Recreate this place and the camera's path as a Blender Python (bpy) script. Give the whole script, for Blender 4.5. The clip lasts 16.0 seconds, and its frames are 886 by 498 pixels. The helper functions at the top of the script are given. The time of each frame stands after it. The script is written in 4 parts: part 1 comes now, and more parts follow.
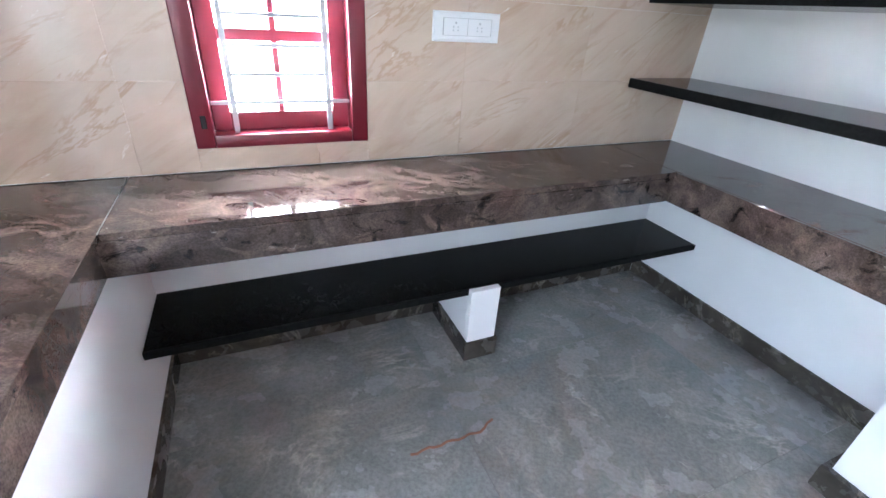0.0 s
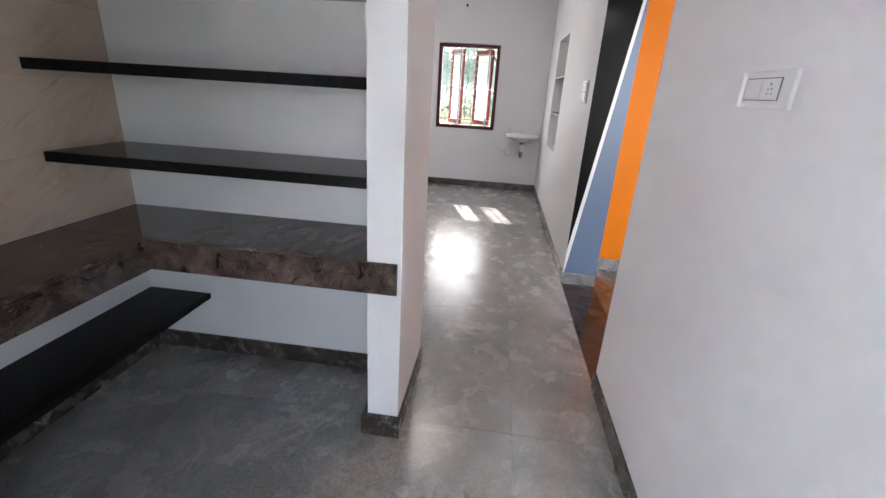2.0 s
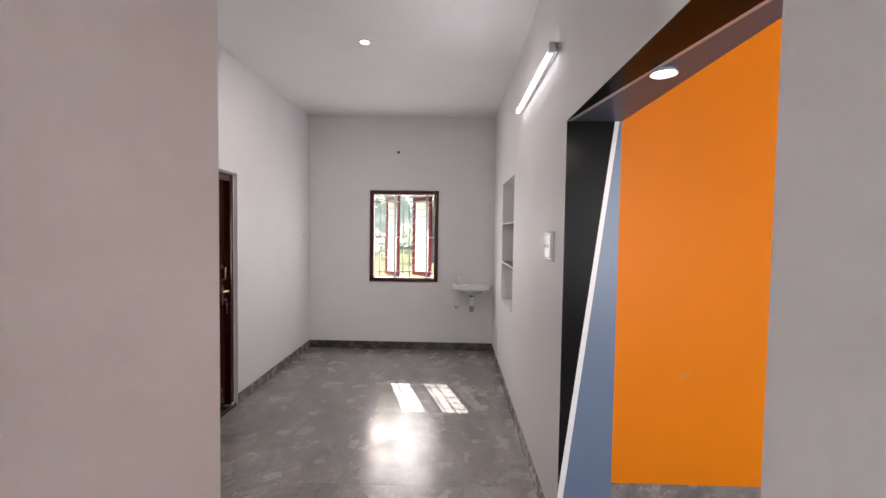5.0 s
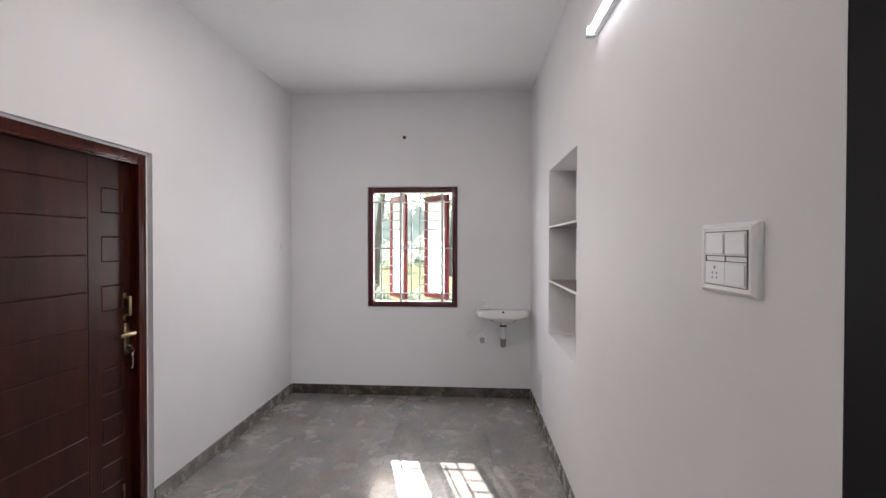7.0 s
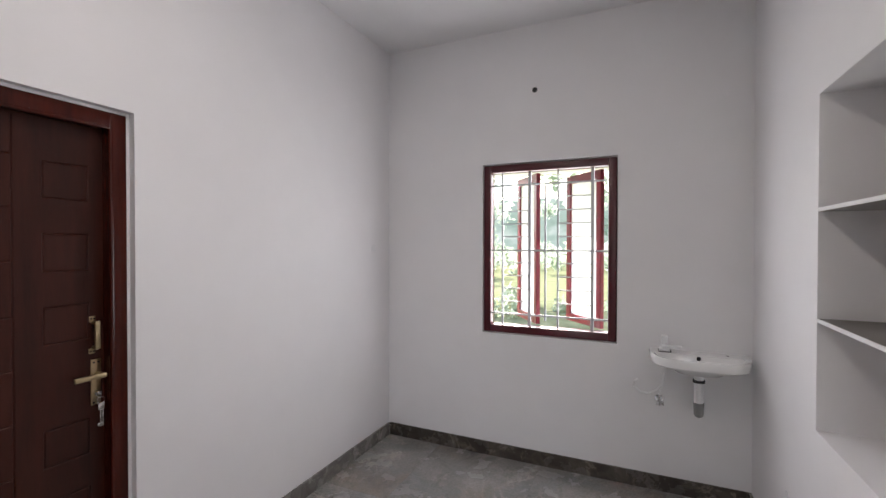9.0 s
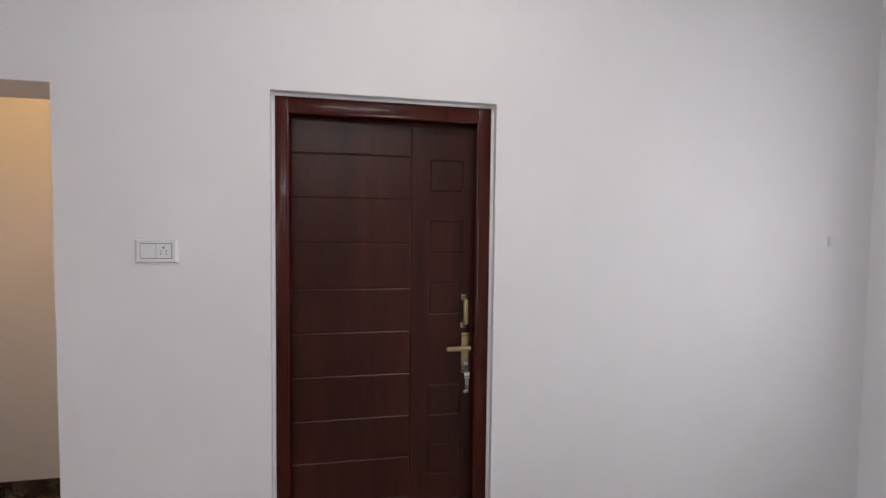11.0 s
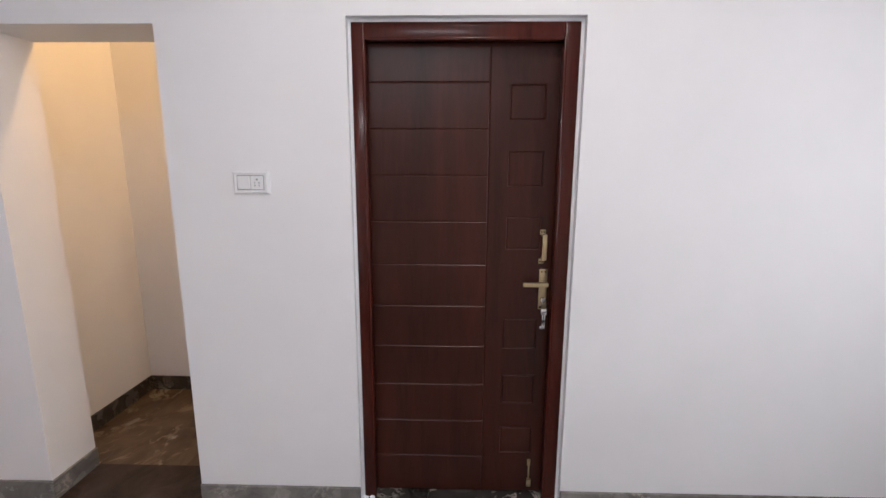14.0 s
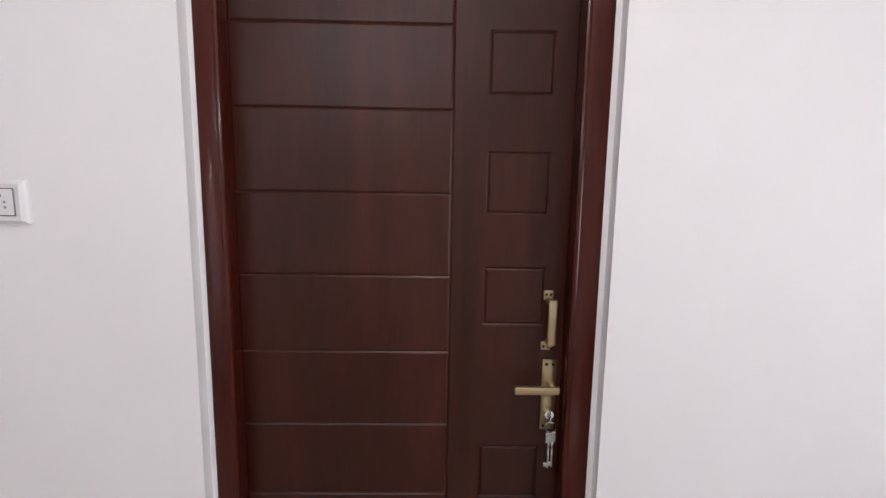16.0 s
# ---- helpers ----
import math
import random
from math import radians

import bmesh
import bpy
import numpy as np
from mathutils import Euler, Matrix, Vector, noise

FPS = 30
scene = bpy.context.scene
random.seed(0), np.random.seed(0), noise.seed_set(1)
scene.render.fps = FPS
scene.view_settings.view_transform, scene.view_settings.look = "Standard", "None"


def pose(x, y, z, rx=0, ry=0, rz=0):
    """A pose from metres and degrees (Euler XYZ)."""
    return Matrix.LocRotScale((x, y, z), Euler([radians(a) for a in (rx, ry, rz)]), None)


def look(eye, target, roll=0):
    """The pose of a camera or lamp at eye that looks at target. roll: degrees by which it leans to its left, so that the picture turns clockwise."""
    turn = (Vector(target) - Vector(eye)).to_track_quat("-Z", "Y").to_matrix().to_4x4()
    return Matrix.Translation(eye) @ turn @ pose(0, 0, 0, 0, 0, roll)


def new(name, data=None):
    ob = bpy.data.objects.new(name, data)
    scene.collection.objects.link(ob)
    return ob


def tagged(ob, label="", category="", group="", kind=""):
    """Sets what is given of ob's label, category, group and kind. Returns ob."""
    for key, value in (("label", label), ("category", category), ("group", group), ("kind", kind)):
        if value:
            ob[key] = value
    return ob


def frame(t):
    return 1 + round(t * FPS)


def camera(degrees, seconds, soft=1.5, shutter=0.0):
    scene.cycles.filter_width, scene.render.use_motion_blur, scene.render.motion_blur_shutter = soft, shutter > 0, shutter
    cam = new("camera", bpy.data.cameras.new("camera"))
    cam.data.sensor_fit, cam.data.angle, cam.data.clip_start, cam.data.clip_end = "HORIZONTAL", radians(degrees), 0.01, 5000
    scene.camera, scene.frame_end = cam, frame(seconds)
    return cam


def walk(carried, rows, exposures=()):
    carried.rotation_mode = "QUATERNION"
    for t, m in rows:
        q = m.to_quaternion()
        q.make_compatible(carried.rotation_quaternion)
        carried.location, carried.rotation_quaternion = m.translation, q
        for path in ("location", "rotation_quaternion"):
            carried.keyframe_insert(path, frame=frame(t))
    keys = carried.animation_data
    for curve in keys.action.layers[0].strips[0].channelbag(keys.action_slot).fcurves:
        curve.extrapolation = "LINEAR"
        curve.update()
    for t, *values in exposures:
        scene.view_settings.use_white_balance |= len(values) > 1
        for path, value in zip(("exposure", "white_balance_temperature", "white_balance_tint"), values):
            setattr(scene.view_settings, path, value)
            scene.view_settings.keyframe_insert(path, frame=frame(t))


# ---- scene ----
cam = camera(91.2, 16.0)
PATH = [
    (0, (1.718, -0.389, 1.417), (0.129, 0.342, 0.449), 3.8),
    (0.5, (1.719, -0.378, 1.435), (0.388, 0.778, 0.491), 4.8),
    (1, (1.738, -0.349, 1.458), (0.833, 1.194, 0.563), 5.4),
    (1.5, (1.81, -0.311, 1.485), (1.35, 1.456, 0.667), 4.6),
    (2, (1.873, -0.263, 1.512), (1.668, 1.603, 0.821), 3.5),
    (2.5, (1.902, -0.226, 1.572), (1.806, 1.701, 1.046), 2.1),
    (3, (1.931, -0.165, 1.631), (1.891, 1.8, 1.265), 1.5),
    (3.5, (1.952, 0.015, 1.634), (1.943, 1.999, 1.379), 1.5),
    (4, (1.945, 0.359, 1.645), (1.957, 2.351, 1.469), 1.4),
    (4.5, (1.98, 0.725, 1.641), (1.961, 2.721, 1.521), 1.1),
    (7, (1.917, 2.515, 1.59), (1.786, 4.511, 1.567), 0.1),
    (7.5, (1.938, 2.896, 1.594), (1.716, 4.883, 1.573), 0.0),
    (8, (1.907, 3.259, 1.578), (1.573, 5.231, 1.557), -0.2),
    (8.5, (1.885, 3.603, 1.573), (1.34, 5.527, 1.554), -0.6),
    (9, (1.904, 3.896, 1.592), (1.081, 5.719, 1.569), 0.09),
    (9.5, (1.749, 4.097, 1.598), (0.627, 5.752, 1.567), 0.21),
    (10, (1.812, 4.304, 1.593), (0.213, 5.505, 1.553), 0.57),
    (12.3, (1.782, 4.492, 1.568), (-0.205, 4.426, 1.362), -0.1),
    (12.5, (1.774, 4.492, 1.551), (-0.208, 4.421, 1.294), -0.09),
    (13, (1.763, 4.488, 1.508), (-0.188, 4.423, 1.087), 0.05),
    (13.5, (1.763, 4.491, 1.515), (-0.181, 4.436, 1.055), 0.2),
    (14, (1.778, 4.508, 1.553), (-0.188, 4.463, 1.194), 0.25),
    (14.5, (1.753, 4.528, 1.548), (-0.228, 4.497, 1.278), 0.25),
    (15, (1.575, 4.536, 1.529), (-0.412, 4.546, 1.299), 0.25),
    (15.5, (1.256, 4.574, 1.545), (-0.727, 4.593, 1.287), 0.55),
    (16, (0.941, 4.617, 1.532), (-1.042, 4.657, 1.275), 0.93),
]
walk(cam, [(t, look(eye, target, roll)) for t, eye, target, roll in PATH],
     exposures=[(0, 3.6, 5800, 9), (0.6, 3.42, 5850, 9), (1.0, 3.25, 6100, 12), (1.5, 2.6, 6250, 13), (3.5, 2.22, 6750, 15), (4.7, 2.18, 6750, 17), (7, 2.25, 6500, 14), (10, 2.06, 6500, 15), (12.3, 2.7, 6280, 14), (14.5, 2.7, 6280, 14), (16, 2.84, 6400, 15)])

# ---- world, sun, large lights ----
world = bpy.data.worlds.new("sky")
scene.world = world
world.use_nodes = True
wn = world.node_tree.nodes
sky = wn.new("ShaderNodeTexSky")
sky.sky_type = "NISHITA"
sky.sun_disc = False
sky.sun_elevation = radians(34)
sky.sun_rotation = radians(-18)
sky.air_density, sky.dust_density = 1.0, 2.5
wn["Background"].inputs["Strength"].default_value = 0.15
world.node_tree.links.new(sky.outputs[0], wn["Background"].inputs["Color"])

SUN = Vector((-0.43, 1.41, 1.0))
sun = new("sun", bpy.data.lights.new("sun", "SUN"))
sun.data.energy, sun.data.angle, sun.data.color = 4.2, radians(0.5), (1.0, 0.95, 0.88)
sun.matrix_world = look(SUN * 10, (0, 0, 0))


def area(name, eye, target, w, h, watts, color=(1, 1, 1)):
    lamp = new(name, bpy.data.lights.new(name, "AREA"))
    lamp.data.shape, lamp.data.size, lamp.data.size_y = "RECTANGLE", w, h
    lamp.data.energy, lamp.data.color = watts, color
    lamp.matrix_world = look(eye, target)
    return lamp


area("window_light_kitchen", (-0.30, -0.27, 1.42), (2, -0.27, 1.42), 0.6, 0.95, 33, (0.96, 0.985, 1.0))
# added daylight from an assumed, unseen doorway behind the camera, aimed at the floor
area("doorway_light_kitchen", (2.02, -1.62, 1.15), (1.4, 0.9, 0.2), 0.8, 1.9, 3.1, (0.95, 0.975, 1.0))
# added fill for the hall, set at an invented, unseen window opening
area("window_light_hall", (4.5, -1.80, 1.6), (4.5, 2, 1.5), 1.8, 1.9, 30, (0.93, 0.96, 1.0))
area("window_light_dining", (1.297, 7.086, 1.557), (1.297, 0, 1.557), 0.84, 1.13, 4.1, (0.95, 0.97, 1.0))
area("tube_light_lamp", (2.462, 4.07, 2.606), (1.0, 4.07, 2.15), 1.18, 0.024, 1.1, (0.93, 0.96, 1.0))
area("ceiling_downlight_lamp", (1.23, 4.66, 3.135), (1.23, 4.66, 0), 0.045, 0.045, 2.5, (1.0, 0.92, 0.82))
area("soffit_downlight_lamp", (2.68, 2.59, 2.165), (2.68, 2.59, 0), 0.045, 0.045, 1.4, (1.0, 0.96, 0.9))
area("side_passage_lamp", (-0.6, 3.6, 2.9), (-0.8, 2.4, 1.2), 0.1, 0.1, 1.9, (1.0, 0.60, 0.25))


# ---- materials ----
def material(name, rough=0.5, metal=0.0):
    m = bpy.data.materials.new(name)
    m.use_nodes = True
    b = m.node_tree.nodes["Principled BSDF"]
    b.inputs["Roughness"].default_value, b.inputs["Metallic"].default_value = rough, metal
    return m, m.node_tree, b


def node(nt, kind, **sockets):
    n = nt.nodes.new(kind)
    for key, value in sockets.items():
        n.inputs[key.replace("_", " ")].default_value = value
    return n


def coords(nt, shift=False, scale=(1, 1, 1), turn=(0, 0, 0)):
    tc = nt.nodes.new("ShaderNodeTexCoord")
    mp = nt.nodes.new("ShaderNodeMapping")
    mp.inputs["Rotation"].default_value = turn
    nt.links.new(tc.outputs["Object"], mp.inputs["Vector"])
    last = nt.nodes.new("ShaderNodeMapping")
    last.inputs["Scale"].default_value = scale
    nt.links.new(mp.outputs[0], last.inputs["Vector"])
    if shift:
        info = nt.nodes.new("ShaderNodeObjectInfo")
        mul = nt.nodes.new("ShaderNodeMath")
        mul.operation, mul.inputs[1].default_value = "MULTIPLY", 37.0
        nt.links.new(info.outputs["Random"], mul.inputs[0])
        nt.links.new(mul.outputs[0], mp.inputs["Location"])
    return last.outputs[0]


def ramp(nt, fac, stops):
    r = nt.nodes.new("ShaderNodeValToRGB")
    e = r.color_ramp.elements
    while len(e) < len(stops):
        e.new(0.5)
    for k, (p, c) in zip(e, stops):
        k.position, k.color = p, (*c, 1)
    nt.links.new(fac, r.inputs[0])
    return r.outputs[0]


def mix(nt, fac, a, b, kind="MIX"):
    n = nt.nodes.new("ShaderNodeMix")
    n.data_type, n.blend_type = "RGBA", kind
    for socket, value in ((n.inputs["Factor"], fac), (n.inputs["A"], a), (n.inputs["B"], b)):
        if isinstance(value, bpy.types.NodeSocket):
            nt.links.new(value, socket)
        else:
            socket.default_value = value if isinstance(value, float) else (*value, 1)
    return n.outputs["Result"]


def noise_tex(nt, vec, scale, detail=4.0, rough=0.55, warp=0.0):
    n = node(nt, "ShaderNodeTexNoise", Scale=scale, Detail=detail, Roughness=rough, Distortion=warp)
    nt.links.new(vec, n.inputs["Vector"])
    return n.outputs["Fac"]


def bump(nt, bsdf, fac, strength, distance):
    n = node(nt, "ShaderNodeBump", Strength=strength, Distance=distance)
    nt.links.new(fac, n.inputs["Height"])
    nt.links.new(n.outputs[0], bsdf.inputs["Normal"])


def paint(name, color, rough, grain=0.0012, vary=0.05, coat=0.0):
    m, nt, b = material(name, rough)
    v = coords(nt)
    dark = tuple(c * (1 - vary) for c in color)
    nt.links.new(ramp(nt, noise_tex(nt, v, 1.7, 5, 0.6), [(0.3, dark), (0.7, color)]), b.inputs["Base Color"])
    bump(nt, b, noise_tex(nt, v, 90, 4, 0.6), 0.25, grain)
    b.inputs["Coat Weight"].default_value = coat
    return m


def stone(name, stops, scale, rough, vein=None, patches=(), shift=False, stretch=(1, 1, 1), turn=(0, 0, 0), warp=1.2, speck=0.0, coat=0.0, relief=0.12):
    m, nt, b = material(name, rough)
    v = coords(nt, shift, stretch, turn)
    col = ramp(nt, noise_tex(nt, v, scale, 9, 0.62, warp), stops)
    if vein:
        w = noise_tex(nt, v, scale * 0.55, 6, 0.6, 2.6)
        mask = ramp(nt, w, [(0.0, (0, 0, 0)), (vein[1] - 0.035, (0, 0, 0)), (vein[1], (1, 1, 1)), (vein[1] + 0.03, (0, 0, 0))])
        fade = ramp(nt, noise_tex(nt, v, scale * 1.3, 3), [(0.45, (0, 0, 0)), (0.65, (1, 1, 1))])
        both = mix(nt, 1.0, mask, fade, "MULTIPLY")
        col = mix(nt, both, col, vein[0])
    for k, (tint, size, edge, soft, warp_) in enumerate(patches):
        p = noise_tex(nt, v, size, 7, 0.66, warp_)
        col = mix(nt, ramp(nt, p, [(edge, (0, 0, 0)), (edge + soft, (1, 1, 1))]), col, tint)
    if speck:
        s = ramp(nt, noise_tex(nt, v, scale * 30, 3, 0.7), [(0.36, (1 - speck,) * 3), (0.6, (1, 1, 1))])
        col = mix(nt, 1.0, col, s, "MULTIPLY")
    nt.links.new(col, b.inputs["Base Color"])
    rr = ramp(nt, noise_tex(nt, v, scale * 2.3, 5), [(0.3, (rough * 0.75,) * 3), (0.75, (rough * 1.35,) * 3)])
    nt.links.new(rr, b.inputs["Roughness"])
    bump(nt, b, noise_tex(nt, v, scale * 9, 5), relief, 0.002)
    b.inputs["Coat Weight"].default_value = coat
    return m


def wood(name, dark, light, rough, axis_scale, coat=0.0):
    m, nt, b = material(name, rough)
    v = coords(nt, False, axis_scale)
    big = noise_tex(nt, v, 2.2, 6, 0.6, 0.7)
    fine = noise_tex(nt, v, 16, 5, 0.65, 0.3)
    col = mix(nt, 0.28, ramp(nt, big, [(0.3, dark), (0.72, light)]), ramp(nt, fine, [(0.3, dark), (0.7, light)]))
    nt.links.new(col, b.inputs["Base Color"])
    bump(nt, b, fine, 0.08, 0.001)
    b.inputs["Coat Weight"].default_value = coat
    b.inputs["Coat Roughness"].default_value = 0.12
    return m


PLASTER = paint("white_plaster", (0.80, 0.79, 0.80), 0.62)
CEILING = paint("ceiling_white", (0.82, 0.82, 0.83), 0.8)
ORANGE = paint("orange_enamel_paint", (0.74, 0.205, 0.004), 0.45)
BLUE = paint("slate_blue_enamel_paint", (0.105, 0.150, 0.232), 0.38)
BLACKP = paint("black_enamel_paint", (0.006, 0.0055, 0.0055), 0.28)
WHITEP = paint("white_line_paint", (0.75, 0.73, 0.72), 0.45)
TILE = stone("grey_brown_marbled_tile", [(0.25, (0.15, 0.143, 0.135)), (0.42, (0.235, 0.226, 0.216)), (0.56, (0.305, 0.292, 0.278)), (0.68, (0.375, 0.356, 0.332)), (0.85, (0.46, 0.43, 0.395))],
             2.3, 0.24, ((0.50, 0.46, 0.41), 0.52), [((0.225, 0.238, 0.241), 1.5, 0.46, 0.26, 1.3), ((0.275, 0.22, 0.182), 1.2, 0.52, 0.24, 1.6), ((0.385, 0.35, 0.312), 2.9, 0.56, 0.22, 1.5), ((0.13, 0.124, 0.118), 5.0, 0.59, 0.18, 1.2), ((0.50, 0.47, 0.43), 8.0, 0.66, 0.09, 1.6)], True, (1, 0.85, 1), (0, 0, 0.6), 1.3, 0.25)
HALLTILE = stone("brown_marbled_tile", [(0.25, (0.05, 0.035, 0.026)), (0.5, (0.11, 0.08, 0.058)), (0.8, (0.2, 0.15, 0.11))], 2.0, 0.11, ((0.3, 0.24, 0.18), 0.55), (), True)
PASSTILE = stone("warm_brown_marbled_tile", [(0.25, (0.045, 0.028, 0.017)), (0.5, (0.10, 0.066, 0.042)), (0.8, (0.17, 0.12, 0.08))], 2.0, 0.22, ((0.34, 0.26, 0.18), 0.52), [((0.20, 0.14, 0.09), 3.2, 0.58, 0.08, 1.5)], True, (1, 1.5, 1), (0, 0, 0.5), 1.6)
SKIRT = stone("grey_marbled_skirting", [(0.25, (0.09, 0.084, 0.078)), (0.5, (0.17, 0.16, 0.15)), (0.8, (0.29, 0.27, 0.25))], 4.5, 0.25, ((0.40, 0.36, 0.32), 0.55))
# darker copy of SKIRT; under the window it carries the backlit shade
DARKSKIRT = stone("marbled_skirting_darker_copy", [(0.25, (0.028, 0.024, 0.02)), (0.5, (0.06, 0.05, 0.042)), (0.8, (0.13, 0.11, 0.09))], 4.5, 0.25, ((0.24, 0.21, 0.17), 0.55))
BROWNG = stone("brown_granite", [(0.22, (0.022, 0.016, 0.014)), (0.42, (0.062, 0.042, 0.036)), (0.58, (0.125, 0.088, 0.074)), (0.8, (0.25, 0.19, 0.16))],
               5.0, 0.07, None, [((0.20, 0.135, 0.11), 7, 0.56, 0.14, 1.4), ((0.018, 0.012, 0.011), 11, 0.58, 0.07, 1.0), ((0.33, 0.27, 0.24), 16, 0.66, 0.05, 1.0)], False, (1.3, 0.7, 1.2), (0, 0, 0.5), 1.2, 0.45, relief=0.02)
BLACKG = stone("black_granite", [(0.3, (0.003, 0.003, 0.003)), (0.7, (0.009, 0.0095, 0.0095))], 40, 0.13, relief=0.01)
BLACKEDGE = stone("black_granite_sawn_edge", [(0.3, (0.003, 0.003, 0.003)), (0.7, (0.010, 0.010, 0.010))], 40, 0.55, relief=0.1)
DARKBR = stone("dark_brown_granite", [(0.3, (0.022, 0.015, 0.012)), (0.6, (0.05, 0.034, 0.028)), (0.85, (0.09, 0.065, 0.055))], 5.0, 0.1)
DARKG = stone("dark_veined_granite", [(0.3, (0.012, 0.011, 0.01)), (0.6, (0.045, 0.04, 0.036)), (0.85, (0.12, 0.105, 0.09))], 5.0, 0.1, ((0.5, 0.45, 0.38), 0.6))
GROUT = paint("grey_grout", (0.21, 0.2, 0.19), 0.85)
BEIGE = stone("beige_marble_wall_tile", [(0.25, (0.47, 0.34, 0.25)), (0.48, (0.555, 0.425, 0.335)), (0.7, (0.605, 0.48, 0.39)), (0.9, (0.66, 0.55, 0.465))],
              1.8, 0.16, ((0.45, 0.31, 0.21), 0.53), [((0.47, 0.335, 0.235), 3.0, 0.57, 0.14, 0.7), ((0.74, 0.67, 0.60), 8, 0.66, 0.06, 0.5)], True, (1, 0.8, 3.2), (radians(-33), 0, 0), 0.5)
LEAF = wood("dark_brown_laminate", (0.014, 0.0034, 0.0020), (0.063, 0.0150, 0.0086), 0.36, (3.5, 3.5, 0.45), 0.0)
JAMB = wood("red_brown_varnished_wood", (0.024, 0.0032, 0.0017), (0.078, 0.0105, 0.005), 0.26, (8, 8, 0.8), 0.2)
for _m, _s in ((BLACKG, 0.09), (BLACKEDGE, 0.08), (LEAF, 0.28), (BLACKP, 0.05), (BROWNG, 0.42), (TILE, 0.7), (ORANGE, 0.15), (JAMB, 0.2), (HALLTILE, 0.75), (PASSTILE, 0.25), (DARKBR, 0.2)):
    _m.node_tree.nodes["Principled BSDF"].inputs["Specular IOR Level"].default_value = _s
DARKMAROON = paint("dark_maroon_paint", (0.075, 0.006, 0.011), 0.3, 0.001, 0.2)
MAROON = paint("maroon_gloss_paint", (0.185, 0.013, 0.026), 0.28, 0.001, 0.15)
STEEL = paint("grey_painted_steel", (0.50, 0.51, 0.53), 0.4)
CERAMIC = paint("white_glazed_ceramic", (0.83, 0.83, 0.82), 0.1, 0.0002, 0.02)
PLASTIC = paint("white_plastic", (0.76, 0.76, 0.77), 0.3, 0.0003, 0.03)
GREYPL = paint("grey_plastic", (0.20, 0.20, 0.20), 0.45)
LIGHTGREY = paint("light_grey_plastic", (0.46, 0.46, 0.47), 0.45)
BLACKR = paint("black_rubber", (0.01, 0.01, 0.01), 0.6)
CONCRETE = paint("grey_cement", (0.36, 0.35, 0.33), 0.9, 0.003, 0.3)
SLATE = paint("grey_stone_slab", (0.20, 0.185, 0.165), 0.45, 0.001, 0.3)
BRASS, _nt, _b = material("antique_brass", 0.32, 1.0)
_b.inputs["Base Color"].default_value = (0.50, 0.40, 0.24, 1)
CHROME, _nt, _b = material("chrome", 0.14, 1.0)
_b.inputs["Base Color"].default_value = (0.60, 0.59, 0.58, 1)
FROST, _nt, _b = material("frosted_glass", 0.3)
_b.inputs["Base Color"].default_value = (0.9, 0.92, 0.92, 1)
_t = node(_nt, "ShaderNodeBsdfTranslucent", Color=(0.95, 0.96, 0.97, 1))
_m = node(_nt, "ShaderNodeMixShader", Fac=0.9)
_nt.links.new(_b.outputs[0], _m.inputs[1])
_nt.links.new(_t.outputs[0], _m.inputs[2])
_c = node(_nt, "ShaderNodeBsdfTransparent")
_k = node(_nt, "ShaderNodeMixShader", Fac=0.35)
_nt.links.new(_m.outputs[0], _k.inputs[1])
_nt.links.new(_c.outputs[0], _k.inputs[2])
_nt.links.new(_k.outputs[0], _nt.nodes["Material Output"].inputs["Surface"])
GRASS = stone("dry_green_grass", [(0.3, (0.14, 0.155, 0.08)), (0.6, (0.205, 0.22, 0.125)), (0.85, (0.30, 0.285, 0.185))], 1.3, 0.9)
FOLIAGE = stone("green_leaves", [(0.3, (0.07, 0.11, 0.03)), (0.6, (0.11, 0.18, 0.055)), (0.85, (0.16, 0.23, 0.09))], 2.0, 0.6)
_nt = FOLIAGE.node_tree
_t = node(_nt, "ShaderNodeBsdfTranslucent", Color=(0.54, 0.62, 0.50, 1))
_m = node(_nt, "ShaderNodeMixShader", Fac=0.65)
_nt.links.new(_nt.nodes["Principled BSDF"].outputs[0], _m.inputs[1])
_nt.links.new(_t.outputs[0], _m.inputs[2])
_nt.links.new(_m.outputs[0], _nt.nodes["Material Output"].inputs["Surface"])
GRASS.node_tree.nodes["Principled BSDF"].inputs["Specular IOR Level"].default_value = 0.0
BARK = paint("grey_bark", (0.17, 0.14, 0.11), 0.9, 0.004, 0.4)


def glow(name, color, strength):
    m, nt, b = material(name)
    b.inputs["Emission Color"].default_value = (*color, 1)
    b.inputs["Emission Strength"].default_value = strength
    return m


HAZE = glow("pale_distance", (0.9, 1.0, 0.92), 0.22)
_nt = HAZE.node_tree
_v = coords(_nt, False, (1, 1, 1.6))
_nt.links.new(ramp(_nt, noise_tex(_nt, _v, 0.35, 8, 0.65), [(0.32, (0.26, 0.38, 0.30)), (0.5, (0.46, 0.58, 0.50)), (0.72, (0.92, 0.97, 0.92))]), _nt.nodes["Principled BSDF"].inputs["Emission Color"])
_nt.nodes["Principled BSDF"].inputs["Base Color"].default_value = (0.1, 0.12, 0.1, 1)
TUBEGLOW = glow("lit_tube", (0.95, 0.97, 1.0), 1.8)
SPOTGLOW = glow("lit_downlight", (1.0, 0.93, 0.82), 5)
WARMGLOW = glow("lit_warm_bulb", (1.0, 0.75, 0.4), 8)


